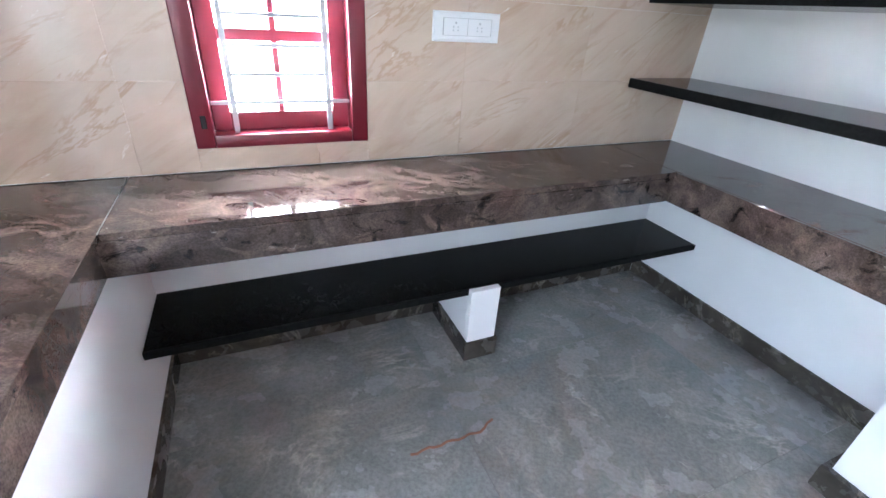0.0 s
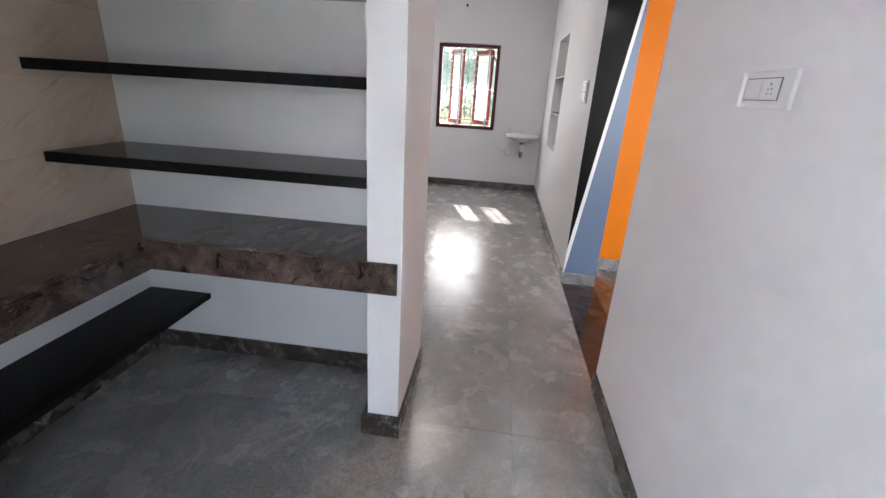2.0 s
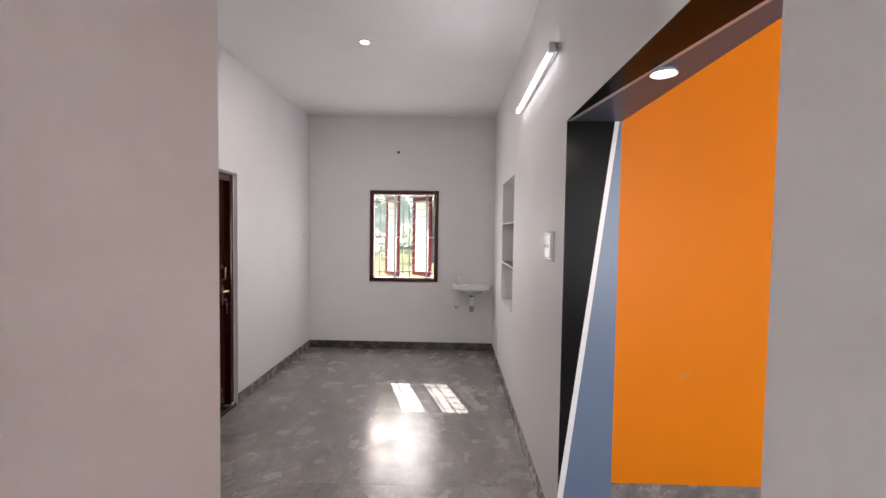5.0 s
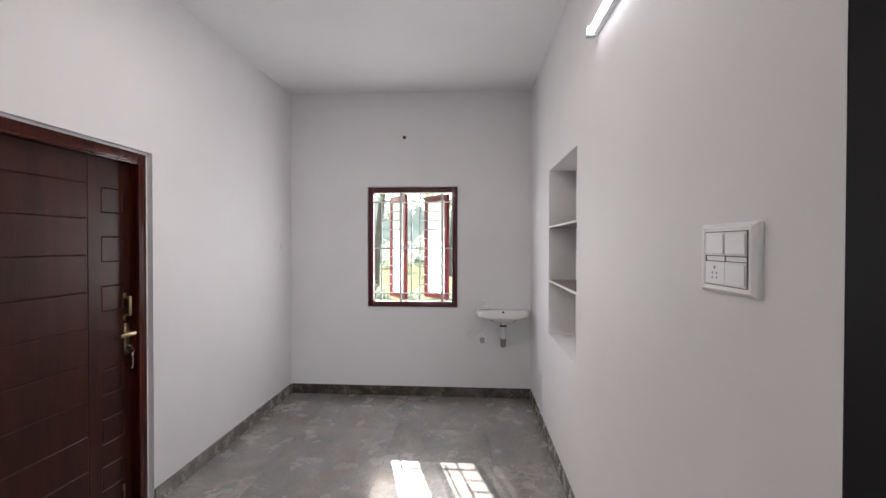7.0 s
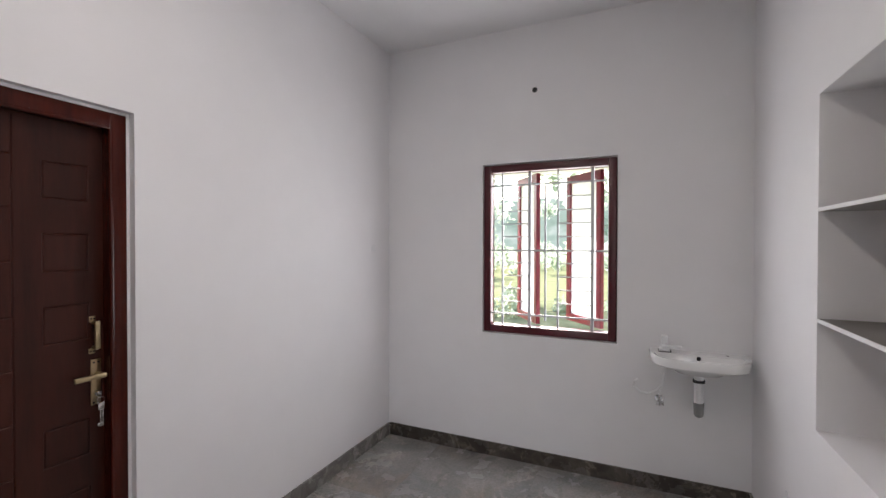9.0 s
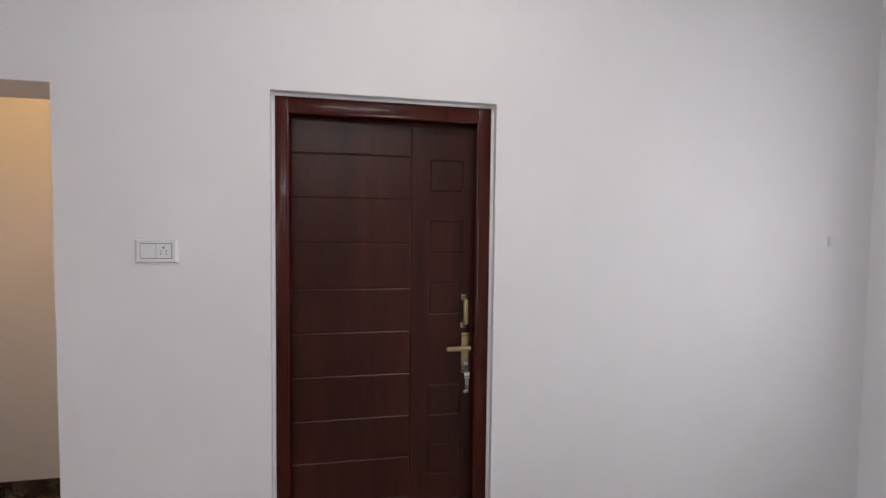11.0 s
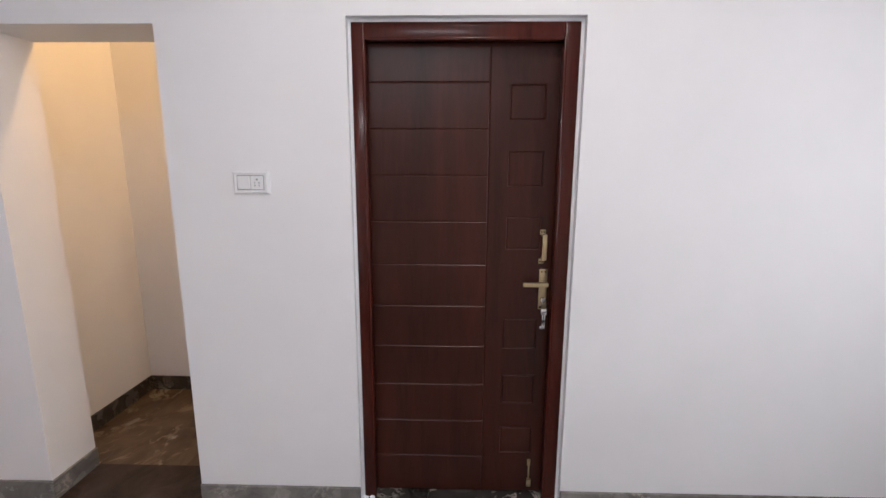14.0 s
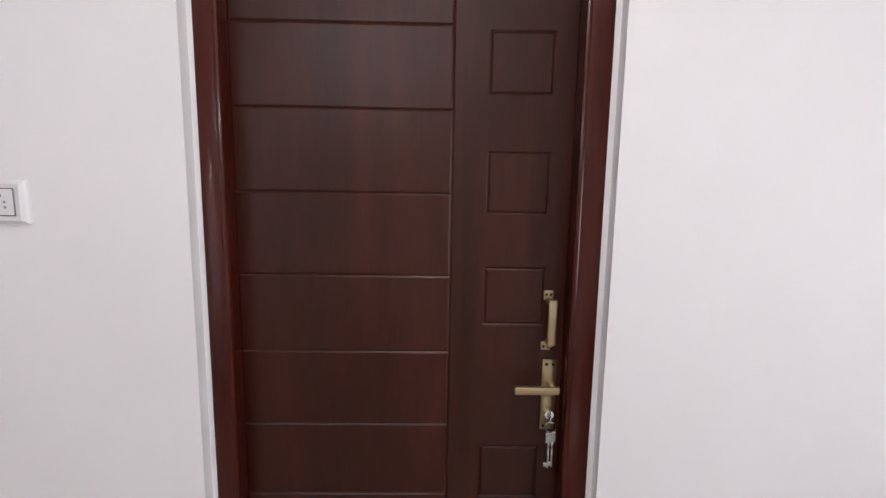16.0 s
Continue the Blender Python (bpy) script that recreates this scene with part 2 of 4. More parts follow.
# ---- building helpers ----
def box(bm, x0, x1, y0, y1, z0, z1, bevel=0.0):
    r = bmesh.ops.create_cube(bm, size=1.0, matrix=Matrix.Translation(((x0 + x1) / 2, (y0 + y1) / 2, (z0 + z1) / 2)) @ Matrix.Diagonal((x1 - x0, y1 - y0, z1 - z0, 1)))
    if bevel:
        edges = list({e for v in r["verts"] for e in v.link_edges})
        bmesh.ops.bevel(bm, geom=edges, offset=bevel, segments=2, affect="EDGES", profile=0.5)
    return bm


def rod(bm, a, b, r0, r1=None, seg=12):
    a, b = Vector(a), Vector(b)
    turn = (b - a).to_track_quat("Z", "Y").to_matrix().to_4x4()
    bmesh.ops.create_cone(bm, cap_ends=True, segments=seg, radius1=r0, radius2=r0 if r1 is None else r1, depth=(b - a).length,
                          matrix=Matrix.Translation((a + b) / 2) @ turn)
    return bm


def boxes(*rows, bevel=0.0):
    bm = bmesh.new()
    for row in rows:
        box(bm, *row, bevel=bevel)
    return bm


def mesh_of(name, bm, mat, smooth=False):
    me = bpy.data.meshes.new(name)
    bmesh.ops.recalc_face_normals(bm, faces=bm.faces)
    bm.to_mesh(me)
    bm.free()
    me.materials.append(mat)
    if smooth:
        me.polygons.foreach_set("use_smooth", [True] * len(me.polygons))
        me.set_sharp_from_angle(angle=radians(40))
    return me


def part(name, bm, mat, parent, label="", smooth=False):
    ob = new(name, mesh_of(name, bm, mat, smooth))
    ob.parent = parent
    return tagged(ob, label)


def thing(name, label, category, group="", kind="", at=(0, 0, 0)):
    ob = new(name)
    ob.location = at
    return tagged(ob, label, category, group, kind)


def structure(name, bm, mat, label, category, smooth=False):
    return tagged(new(name, mesh_of(name, bm, mat, smooth)), label, category, "", "structure")


def tube_mesh(points, radius, seg=8):
    bm = bmesh.new()
    rings = []
    pts = [Vector(p) for p in points]
    for i, p in enumerate(pts):
        d = (pts[min(i + 1, len(pts) - 1)] - pts[max(i - 1, 0)]).normalized()
        q = d.to_track_quat("Z", "Y")
        rings.append([bm.verts.new(p + q @ Vector((radius * math.cos(a), radius * math.sin(a), 0))) for a in [2 * math.pi * k / seg for k in range(seg)]])
    for a, b in zip(rings, rings[1:]):
        for k in range(seg):
            bm.faces.new((a[k], a[(k + 1) % seg], b[(k + 1) % seg], b[k]))
    bm.faces.new(rings[0][::-1])
    bm.faces.new(rings[-1])
    return bm


# ---- large structure ----
H = 3.17            # ceiling height
XE, YN = 2.53, 7.02  # east and north wall faces of the dining room
KB = 1.75           # back wall of the kitchen shelves
KD = 1.875          # its dining side
PF = 1.30            # front of the wall end
EO = 1.85            # south side of the opening to the hall
LOFT = 2.165        # soffit over shelves and passage

structure("wall_west", boxes(
    (-0.23, 0, -1.55, -0.575, 0, H), (-0.23, 0, -0.575, 0.035, 0, 0.935), (-0.23, 0, -0.575, 0.035, 1.90, H), (-0.23, 0, 0.035, 2.36, 0, H), (-0.25, 0, 2.36, 2.625, 0, H),
    (-0.25, 0, 2.625, 3.34, 2.105, H), (-0.25, 0, 3.34, 3.98, 0, H), (-0.23, 0, 3.98, 4.09, 0, H), (-0.23, 0, 4.09, 5.010, 2.130, H), (-0.23, 0, 5.010, 7.25, 0, H)),
    PLASTER, "smooth white painted plaster wall with a doorway", "wall")
structure("wall_north", boxes(
    (0, 0.824, YN, 7.25, 0, H), (1.774, XE, YN, 7.25, 0, H), (0.824, 1.774, YN, 7.25, 0, 0.925), (0.824, 1.774, YN, 7.25, 2.188, H),
    (0.824, 0.831, 7.06, 7.12, 0.925, 2.188), (1.767, 1.774, 7.06, 7.12, 0.925, 2.188), (0.831, 1.767, 7.06, 7.12, 0.925, 0.933), (0.831, 1.767, 7.06, 7.12, 2.180, 2.188)),
    PLASTER, "white painted plaster wall with a window", "wall")
structure("wall_east", boxes(
    (XE, 2.80, -1.55, EO, 0, H), (XE, 2.80, EO, 3.27, 2.19, H), (XE, 2.80, 3.27, 5.095, 0, H), (XE, 2.80, 5.095, 6.005, 0, 0.876), (XE, 2.80, 5.095, 6.005, 2.168, H),
    (2.738, 2.80, 5.095, 6.005, 0.876, 2.168), (XE, 2.80, 6.005, 7.25, 0, H)),
    PLASTER, "white painted plaster wall with a shelf niche", "wall")
structure("wall_kitchen", boxes((0, 1.40, KB, KD, 0, H)), PLASTER, "white plaster wall behind the kitchen shelves", "wall")
structure("wall_end", boxes((1.40, 1.54, PF, KD, 0, H)), PLASTER, "white plastered wall end between kitchen shelves and passage", "wall")
structure("loft", boxes((0, 1.40, PF - 0.1, KB, LOFT, LOFT + 0.1)), PLASTER, "white plastered loft slab over the kitchen shelves", "loft")
structure("lintel", boxes((1.40, XE, PF - 0.1, PF, LOFT, H), (1.54, XE, PF, KD, LOFT, H)), PLASTER, "white plastered lintel over the passage", "lintel")
# the gap is an assumed doorway, never in view, for the kitchen daylight
structure("wall_south", boxes((0, 1.62, -1.55, -1.43, 0, H), (2.42, XE, -1.55, -1.43, 0, H), (1.62, 2.42, -1.55, -1.43, 2.1, H)), PLASTER, "plain white plaster kitchen wall", "wall")
structure("wall_behind_door", boxes((-0.25, -0.21, 4.095, 5.005, -0.1, 2.128)), PLASTER, "plain wall closing the doorway behind the door", "wall")
structure("ceiling", boxes((-0.25, 2.80, -1.55, 7.25, H, H + 0.12)), CEILING, "flat white painted ceiling", "ceiling")
structure("ceiling_hall", boxes((2.80, 6.5, -1.55, 4.1, H, H + 0.12)), CEILING, "flat white hall ceiling", "ceiling")
structure("wall_orange", boxes((2.80, 6.5, 3.70, 3.93, 0, H)), ORANGE, "bright orange painted hall wall", "wall")
# the gap in the south side is an invented opening for the hall fill
structure("wall_hall", boxes((6.3, 6.5, -1.55, 3.70, 0, H), (2.80, 3.6, -1.75, -1.55, 0, H), (5.4, 6.5, -1.75, -1.55, 0, H), (3.6, 5.4, -1.75, -1.55, 0, 0.65), (3.6, 5.4, -1.75, -1.55, 2.55, H)),
          PLASTER, "plain white hall wall", "wall")
structure("wall_passage_west", boxes((-1.18, -1.06, 2.24, 4.1, 0, H)), PLASTER, "white wall of a small side passage lit warm", "wall")
structure("wall_passage_south", boxes((-1.06, -0.25, 2.24, 2.36, 0, H)), PLASTER, "white end wall of the side passage lit warm", "wall")
structure("wall_passage_north", boxes((-1.06, -0.25, 3.98, 4.1, 0, H)), PLASTER, "white side passage wall behind the doorway", "wall")
structure("ceiling_passage", boxes((-1.18, -0.25, 2.24, 4.1, H, H + 0.12)), CEILING, "side passage ceiling", "ceiling")

# floors: a bed with grooves and tiles laid on it
floor = structure("floor", boxes((-0.0, XE, -1.55, 7.02, -0.12, -0.004)), GROUT, "grey-brown marbled vitrified floor tiles, glossy", "floor")
floor_hall = structure("floor_hall", boxes((2.80, 6.4, -1.55, 3.70, -0.12, -0.004)), GROUT, "brown glossy hall floor tiles", "floor")
floor_passage = structure("floor_passage", boxes((-1.06, -0.25, 2.36, 3.98, -0.12, -0.004)), GROUT, "brown marbled floor tiles of the side passage", "floor")


def lay_tiles(parent, mat, x0, x1, y0, y1, xs, ys, gap=0.0005):
    made = {}
    xs = [x0] + [x for x in xs if x0 < x < x1] + [x1]
    ys = [y0] + [y for y in ys if y0 < y < y1] + [y1]
    for a, b in zip(xs, xs[1:]):
        for c, d in zip(ys, ys[1:]):
            key = (round(b - a, 3), round(d - c, 3))
            if key not in made:
                w, l = key[0] / 2 - gap, key[1] / 2 - gap
                bm = bmesh.new()
                box(bm, -w, w, -l, l, -0.004, 0.0)
                bmesh.ops.bevel(bm, geom=[e for e in bm.edges if all(v.co.z > -0.001 for v in e.verts)], offset=0.0006, segments=1, affect="EDGES")
                made[key] = mesh_of("floor_tile", bm, mat)
            ob = new("floor_tile", made[key])
            ob.location = ((a + b) / 2, (c + d) / 2, 0)
            ob.parent = parent


TX = [0.47, 1.27, 2.07]
TY = [-1.0 + 1.2 * i for i in range(8)]
lay_tiles(floor, TILE, 0.0, XE, -1.43, YN, TX, TY)
lay_tiles(floor_hall, HALLTILE, 2.80, 6.3, -1.55, 3.70, [3.3 + 0.8 * i for i in range(5)], [-0.3 + 1.2 * i for i in range(5)])
lay_tiles(floor_passage, PASSTILE, -1.06, -0.25, 2.36, 3.98, [-0.6], [3.1])

structure("threshold_1", boxes((-0.25, 0, 2.625, 3.34, -0.1, 0.002)), DARKBR, "dark polished granite threshold strip", "threshold")
structure("threshold_2", boxes((-0.20, -0.012, 4.092, 5.008, -0.1, 0.02), bevel=0.002), DARKG, "black granite threshold with pale veins under the door", "threshold")
structure("threshold_3", boxes((XE, 2.80, EO, 3.27, -0.1, 0.002)), DARKBR, "dark polished granite threshold between dining room and hall", "threshold")


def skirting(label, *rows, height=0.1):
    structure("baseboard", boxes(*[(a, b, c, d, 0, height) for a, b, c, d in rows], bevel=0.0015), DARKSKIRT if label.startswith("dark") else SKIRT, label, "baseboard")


T = 0.012
skirting("grey marbled stone skirting along the door wall", (0, T, KD + T, 2.625), (-0.25, T, 2.625, 2.625 + T), (0, T, 3.34, 4.09), (0, T, 5.010, YN - T))
# backlit side: shade is put into the colour by the darker stone
skirting("dark marbled stone skirting under the window, backlit shade in its colour", (T, XE - T, YN - T, YN))
skirting("grey marbled stone skirting along the niche wall", (XE - T, XE, 3.27, YN))
skirting("grey stone skirting of the coloured opening", (XE - T, 2.80, 3.27 - T, 3.27))
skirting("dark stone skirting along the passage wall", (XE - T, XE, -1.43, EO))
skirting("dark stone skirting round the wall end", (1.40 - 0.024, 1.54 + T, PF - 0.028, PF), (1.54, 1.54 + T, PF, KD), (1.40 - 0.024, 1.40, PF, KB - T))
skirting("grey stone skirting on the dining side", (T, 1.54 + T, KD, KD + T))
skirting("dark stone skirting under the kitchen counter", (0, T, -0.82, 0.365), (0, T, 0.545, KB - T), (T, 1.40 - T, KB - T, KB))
skirting("dark stone skirting of the counter support", (T, 1.25, -0.83, -0.83 + T))
skirting("grey stone skirting below the orange wall", (2.80, 6.3, 3.70 - T, 3.70), height=0.11)
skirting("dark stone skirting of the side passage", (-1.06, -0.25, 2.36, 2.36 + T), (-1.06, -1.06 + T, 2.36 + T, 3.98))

# painted jamb and soffit of the opening to the hall, each a thin coat on the wall
def coat(name, corners, mat, label, axis, depth=0.003):
    bm = bmesh.new()
    low = [bm.verts.new(c) for c in corners]
    up = [bm.verts.new(Vector(c) + Vector(axis) * depth) for c in corners]
    bm.faces.new(low)
    bm.faces.new(up)
    n = len(corners)
    for k in range(n):
        bm.faces.new((low[k], low[(k + 1) % n], up[(k + 1) % n], up[k]))
    return structure(name, bm, mat, label, "painted trim")


J = 3.27
xa, xb, zt, zb = XE, 2.80, 2.19, 0.1
S0, S1 = (xb - 0.012, zt), (xa + 0.006, zb + 0.10)
W = 0.022
coat("trim_black_jamb", [(xa, J, S1[1] + 0.10), (xa, J, zt), (S0[0] - W, J, zt)], BLACKP, "glossy black painted jamb wedge", (0, -1, 0))
coat("trim_white_jamb_line", [(xa, J, zb), (xa, J, S1[1] + 0.10), (S0[0] - W, J, zt), (S0[0], J, zt), (xa + 0.006, J, zb)], WHITEP, "slanting white painted line on the jamb", (0, -1, 0))
coat("trim_blue_jamb", [(xa + 0.006, J, zb), (S0[0], J, zt), (xb, J, zt), (xb, J, zb)], BLUE, "slate blue painted jamb wedge", (0, -1, 0))
zs = 2.19
coat("trim_black_soffit", [(xa, J - 0.003, zs), (xa, EO, zs), (xb - 0.054, EO, zs)], BLACKP, "glossy black painted soffit wedge", (0, 0, -1))
coat("trim_white_soffit_line", [(xa, J - 0.003, zs), (xb - 0.054, EO, zs), (xb - 0.040, EO, zs), (xa + 0.022, J - 0.003, zs)], WHITEP, "slanting white painted line on the soffit", (0, 0, -1))
coat("trim_blue_soffit", [(xa + 0.022, J - 0.003, zs), (xb - 0.040, EO, zs), (xb, EO, zs), (xb, J - 0.003, zs)], BLUE, "slate blue painted soffit wedge", (0, 0, -1))


# ---- doors ----
def grooved_leaf(y0, y1, z0, z1, segments, thick=0.035, half=0.0045, deep=0.0032):
    """A door leaf in the y-z plane facing +x, with V grooves along the segments (ya, za, yb, zb)."""
    ys, zs_ = {y0, y1}, {z0, z1}
    for ya, za, yb, zb_ in segments:
        for c in (ya, yb):
            ys |= {c - half, c, c + half}
        for c in (za, zb_):
            zs_ |= {c - half, c, c + half}
    ys = sorted(round(c, 4) for c in ys if y0 <= c <= y1)
    zs_ = sorted(round(c, 4) for c in zs_ if z0 <= c <= z1)

    def low(y, z):
        return any(min(a, c) - 1e-3 <= y <= max(a, c) + 1e-3 and min(b, d) - 1e-3 <= z <= max(b, d) + 1e-3 for a, b, c, d in segments)

    bm = bmesh.new()
    grid = [[bm.verts.new((-deep if low(y, z) else 0.0, y, z)) for z in zs_] for y in ys]
    for i in range(len(ys) - 1):
        for k in range(len(zs_) - 1):
            bm.faces.new((grid[i][k], grid[i + 1][k], grid[i + 1][k + 1], grid[i][k + 1]))
    rim = [e for e in bm.edges if e.is_boundary]
    out = bmesh.ops.extrude_edge_only(bm, edges=rim)
    for v in out["geom"]:
        if isinstance(v, bmesh.types.BMVert):
            v.co.x = -thick
    return bm


def square(y0, y1, z0, z1):
    return [(y0, z0, y1, z0), (y0, z1, y1, z1), (y0, z0, y0, z1), (y1, z0, y1, z1)]


door = thing("door_1", "closed dark brown door with grooved panels in a red-brown varnished frame", "door", "", "structure")
FX0, FX1 = -0.14, -0.03
for nm, rows in (("jamb", [(FX0, FX1, 4.102, 4.153, 0.022, 2.118)]), ("jamb", [(FX0, FX1, 4.937, 4.997, 0.022, 2.118)]), ("head", [(FX0, FX1, 4.153, 4.937, 2.056, 2.118)])):
    part(nm, boxes(*rows, bevel=0.004), JAMB, door, "", True)
for rows in ((FX0, FX1 - 0.004, 4.0895, 4.104, 0.022, 2.1305), (FX0, FX1 - 0.004, 4.995, 5.0105, 0.022, 2.1305), (FX0, FX1 - 0.004, 4.104, 4.995, 2.116, 2.1305)):
    structure("trim", boxes(rows), PLASTER, "white plaster fill round the door frame", "plaster fill")
# a bead along the inner edge of the frame
for rows in ((-0.052, -0.026, 4.143, 4.157, 0.022, 2.063), (-0.052, -0.026, 4.933, 4.947, 0.022, 2.063), (-0.052, -0.026, 4.157, 4.933, 2.049, 2.063)):
    part("bead", boxes(rows, bevel=0.006), JAMB, door, "rounded varnished bead", True)
for rows in ((-0.20, -0.152, 4.140, 4.165, 0.022, 2.06), (-0.20, -0.152, 4.925, 4.950, 0.022, 2.06), (-0.20, -0.152, 4.165, 4.925, 2.034, 2.06)):
    part("door_stop", boxes(rows, bevel=0.004), JAMB, door, "", True)
grooves = [(4.158, z, 4.6552, z) for z in (1.9047, 1.7199, 1.5289, 1.3327, 1.1437, 0.9547, 0.7647, 0.5778, 0.394, 0.2102)]
grooves += [(4.6552, 0.04, 4.6552, 2.04)]
for z1_, z0_ in ((1.8934, 1.7602), (1.6259, 1.4876), (1.3533, 1.217), (0.8948, 0.7596), (0.6253, 0.4901), (0.3631, 0.235)):
    grooves += square(4.7409, 4.8834, z0_, z1_)
leaf = part("door_leaf", grooved_leaf(4.154, 4.936, 0.03, 2.054, grooves), LEAF, door, "dark brown wood-grain leaf with grooves and small squares")
leaf.location = (-0.085, 0, 0)

# the lock furniture is fixed to the leaf, sub-parts in the leaf's frame
def on_leaf(name, bm, mat, label, smooth=True):
    return part(name, bm, mat, leaf, label, smooth)


bm = boxes((0, 0.004, 4.884, 4.907, 1.278, 1.302), (0, 0.004, 4.882, 4.905, 1.152, 1.174), bevel=0.0018)
box(bm, 0.024, 0.035, 4.889, 4.910, 1.172, 1.284, 0.004)
box(bm, 0.002, 0.034, 4.891, 4.903, 1.270, 1.284, 0.003)
box(bm, 0.002, 0.034, 4.891, 4.903, 1.170, 1.184, 0.003)
on_leaf("pull_handle", bm, BRASS, "antique brass pull handle")
bm = boxes((0, 0.005, 4.888, 4.924, 0.945, 1.128), bevel=0.002)
box(bm, 0.004, 0.007, 4.894, 4.918, 1.028, 1.096, 0.0014)
rod(bm, (0.004, 4.908, 1.068), (0.05, 4.908, 1.068), 0.010)
box(bm, 0.040, 0.054, 4.812, 4.920, 1.058, 1.078, 0.004)
on_leaf("lever_handle", bm, BRASS, "antique brass lever handle on a long plate")
bm = bmesh.new()
for y, z in ((4.890, 1.292), (4.901, 1.292), (4.888, 1.162), (4.899, 1.162)):
    rod(bm, (0.003, y, z), (0.0055, y, z), 0.0035, seg=10)
for y, z in ((4.898, 1.116), (4.914, 1.116), (4.896, 0.955)):
    rod(bm, (0.004, y, z), (0.0065, y, z), 0.004, seg=10)
on_leaf("screws", bm, BLACKR, "dark screw heads")
bm = bmesh.new()
rod(bm, (0.004, 4.906, 0.992), (0.022, 4.906, 0.992), 0.011, seg=16)
on_leaf("lock_cylinder", bm, CHROME, "steel lock cylinder")
bm = boxes((0.018, 0.036, 4.9045, 4.9075, 0.980, 1.004), bevel=0.001)
for k, lean in ((0, 0.006), (1, -0.004)):
    box(bm, 0.037 + 0.004 * k, 0.039 + 0.004 * k, 4.898 + lean, 4.914 + lean, 0.930, 0.958, 0.0008)
    box(bm, 0.037 + 0.004 * k, 0.039 + 0.004 * k, 4.9035 + lean, 4.9085 + lean, 0.865, 0.932, 0.0006)
    box(bm, 0.037 + 0.004 * k, 0.039 + 0.004 * k, 4.895 + lean, 4.905 + lean, 0.868, 0.880, 0.0006)
on_leaf("keys", bm, CHROME, "two steel keys hanging from the lock")
on_leaf("key_ring", tube_mesh([(0.036 + 0.002 * math.sin(a), 4.907 + 0.013 * math.sin(a), 0.968 + 0.013 * math.cos(a)) for a in [math.pi * k / 8 for k in range(17)]], 0.0012, 6), CHROME, "thin steel key ring")
bm = boxes((0.0, 0.004, 4.870, 4.886, 0.165, 0.200), bevel=0.001)
box(bm, 0.004, 0.009, 4.874, 4.882, 0.098, 0.182, 0.001)
box(bm, 0.003, 0.016, 4.869, 4.889, 0.062, 0.100, 0.002)
on_leaf("door_bolt", bm, BRASS, "small brass bolt near the foot of the door")


# ---- windows ----
win = thing("window_1", "maroon wooden window with steel grill and two shutters opened outward", "window", "", "structure")
WX0, WX1, WZ0, WZ1, WY0, WY1 = 0.829, 1.769, 0.932, 2.181, 7.034, 7.13
for rows in ((WX0, WX0 + 0.055, WY0, WY1, WZ0, WZ1), (WX1 - 0.055, WX1, WY0, WY1, WZ0, WZ1), (WX0 + 0.055, WX1 - 0.055, WY0, WY1, WZ0, WZ0 + 0.055), (WX0 + 0.055, WX1 - 0.055, WY0, WY1, WZ1 - 0.055, WZ1)):
    part("window_frame", boxes(rows, bevel=0.006), DARKMAROON, win, "dark maroon outer frame", True)
GX = [0.965, 1.170, 1.285, 1.375, 1.610]
for i, x in enumerate(GX):
    z0_, z1_ = (1.035, 2.035) if i == 2 else (WZ0 + 0.05, WZ1 - 0.05)
    half = 0.011 if i in (1, 4) else 0.006
    part("grill_bar", boxes((x - half, x + half, 7.068, 7.078, z0_, z1_)), STEEL, win)
for z in (1.07, 1.545, 2.03):
    part("grill_bar", boxes((WX0 + 0.05, WX1 - 0.05, 7.060, 7.068, z - 0.006, z + 0.006)), STEEL, win)
for k in range(11):
    z = 1.07 + 0.96 * k / 10
    if k in (0, 5, 10):
        continue
    for a, b in ((GX[0], GX[1]), (GX[3], GX[4])):
        part("grill_rung", boxes((a, b, 7.060, 7.068, z - 0.004, z + 0.004)), STEEL, win)


def shutter(near, far, z0, z1, label):
    """A glazed casement standing open from its hinge stile (near) to its free stile (far)."""
    n, f = Vector((*near, 0)), Vector((*far, 0))
    d = f - n
    m = Matrix.Translation(n) @ Matrix.Rotation(math.atan2(d.y, d.x), 4, "Z")
    w = d.length
    sh = part("shutter", boxes((0, 0.05, -0.016, 0.016, z0, z1), (w - 0.05, w, -0.016, 0.016, z0, z1), (0.05, w - 0.05, -0.016, 0.016, z0, z0 + 0.06), (0.05, w - 0.05, -0.016, 0.016, z1 - 0.06, z1), bevel=0.003), MAROON, win, label)
    pane = part("pane", boxes((0.045, w - 0.045, -0.003, 0.003, z0 + 0.055, z1 - 0.055)), FROST, sh, "textured frosted glass pane")
    sh.matrix_local = m
    return sh


shutter((1.215, 7.165), (0.985, 7.49), 0.99, 2.125, "maroon shutter with frosted glass, open outward")
shutter((1.668, 7.165), (1.388, 7.47), 0.99, 2.125, "maroon shutter with frosted glass, open outward")
structure("window_ledge", boxes((0.76, 1.84, 7.25, 7.30, 0.88, 0.925)), PLASTER, "thin white outer window ledge", "ledge")
structure("sunshade", boxes((0.2, 2.4, 7.25, 8.12, 2.26, 2.34)), PLASTER, "white concrete sunshade over the window", "sunshade")

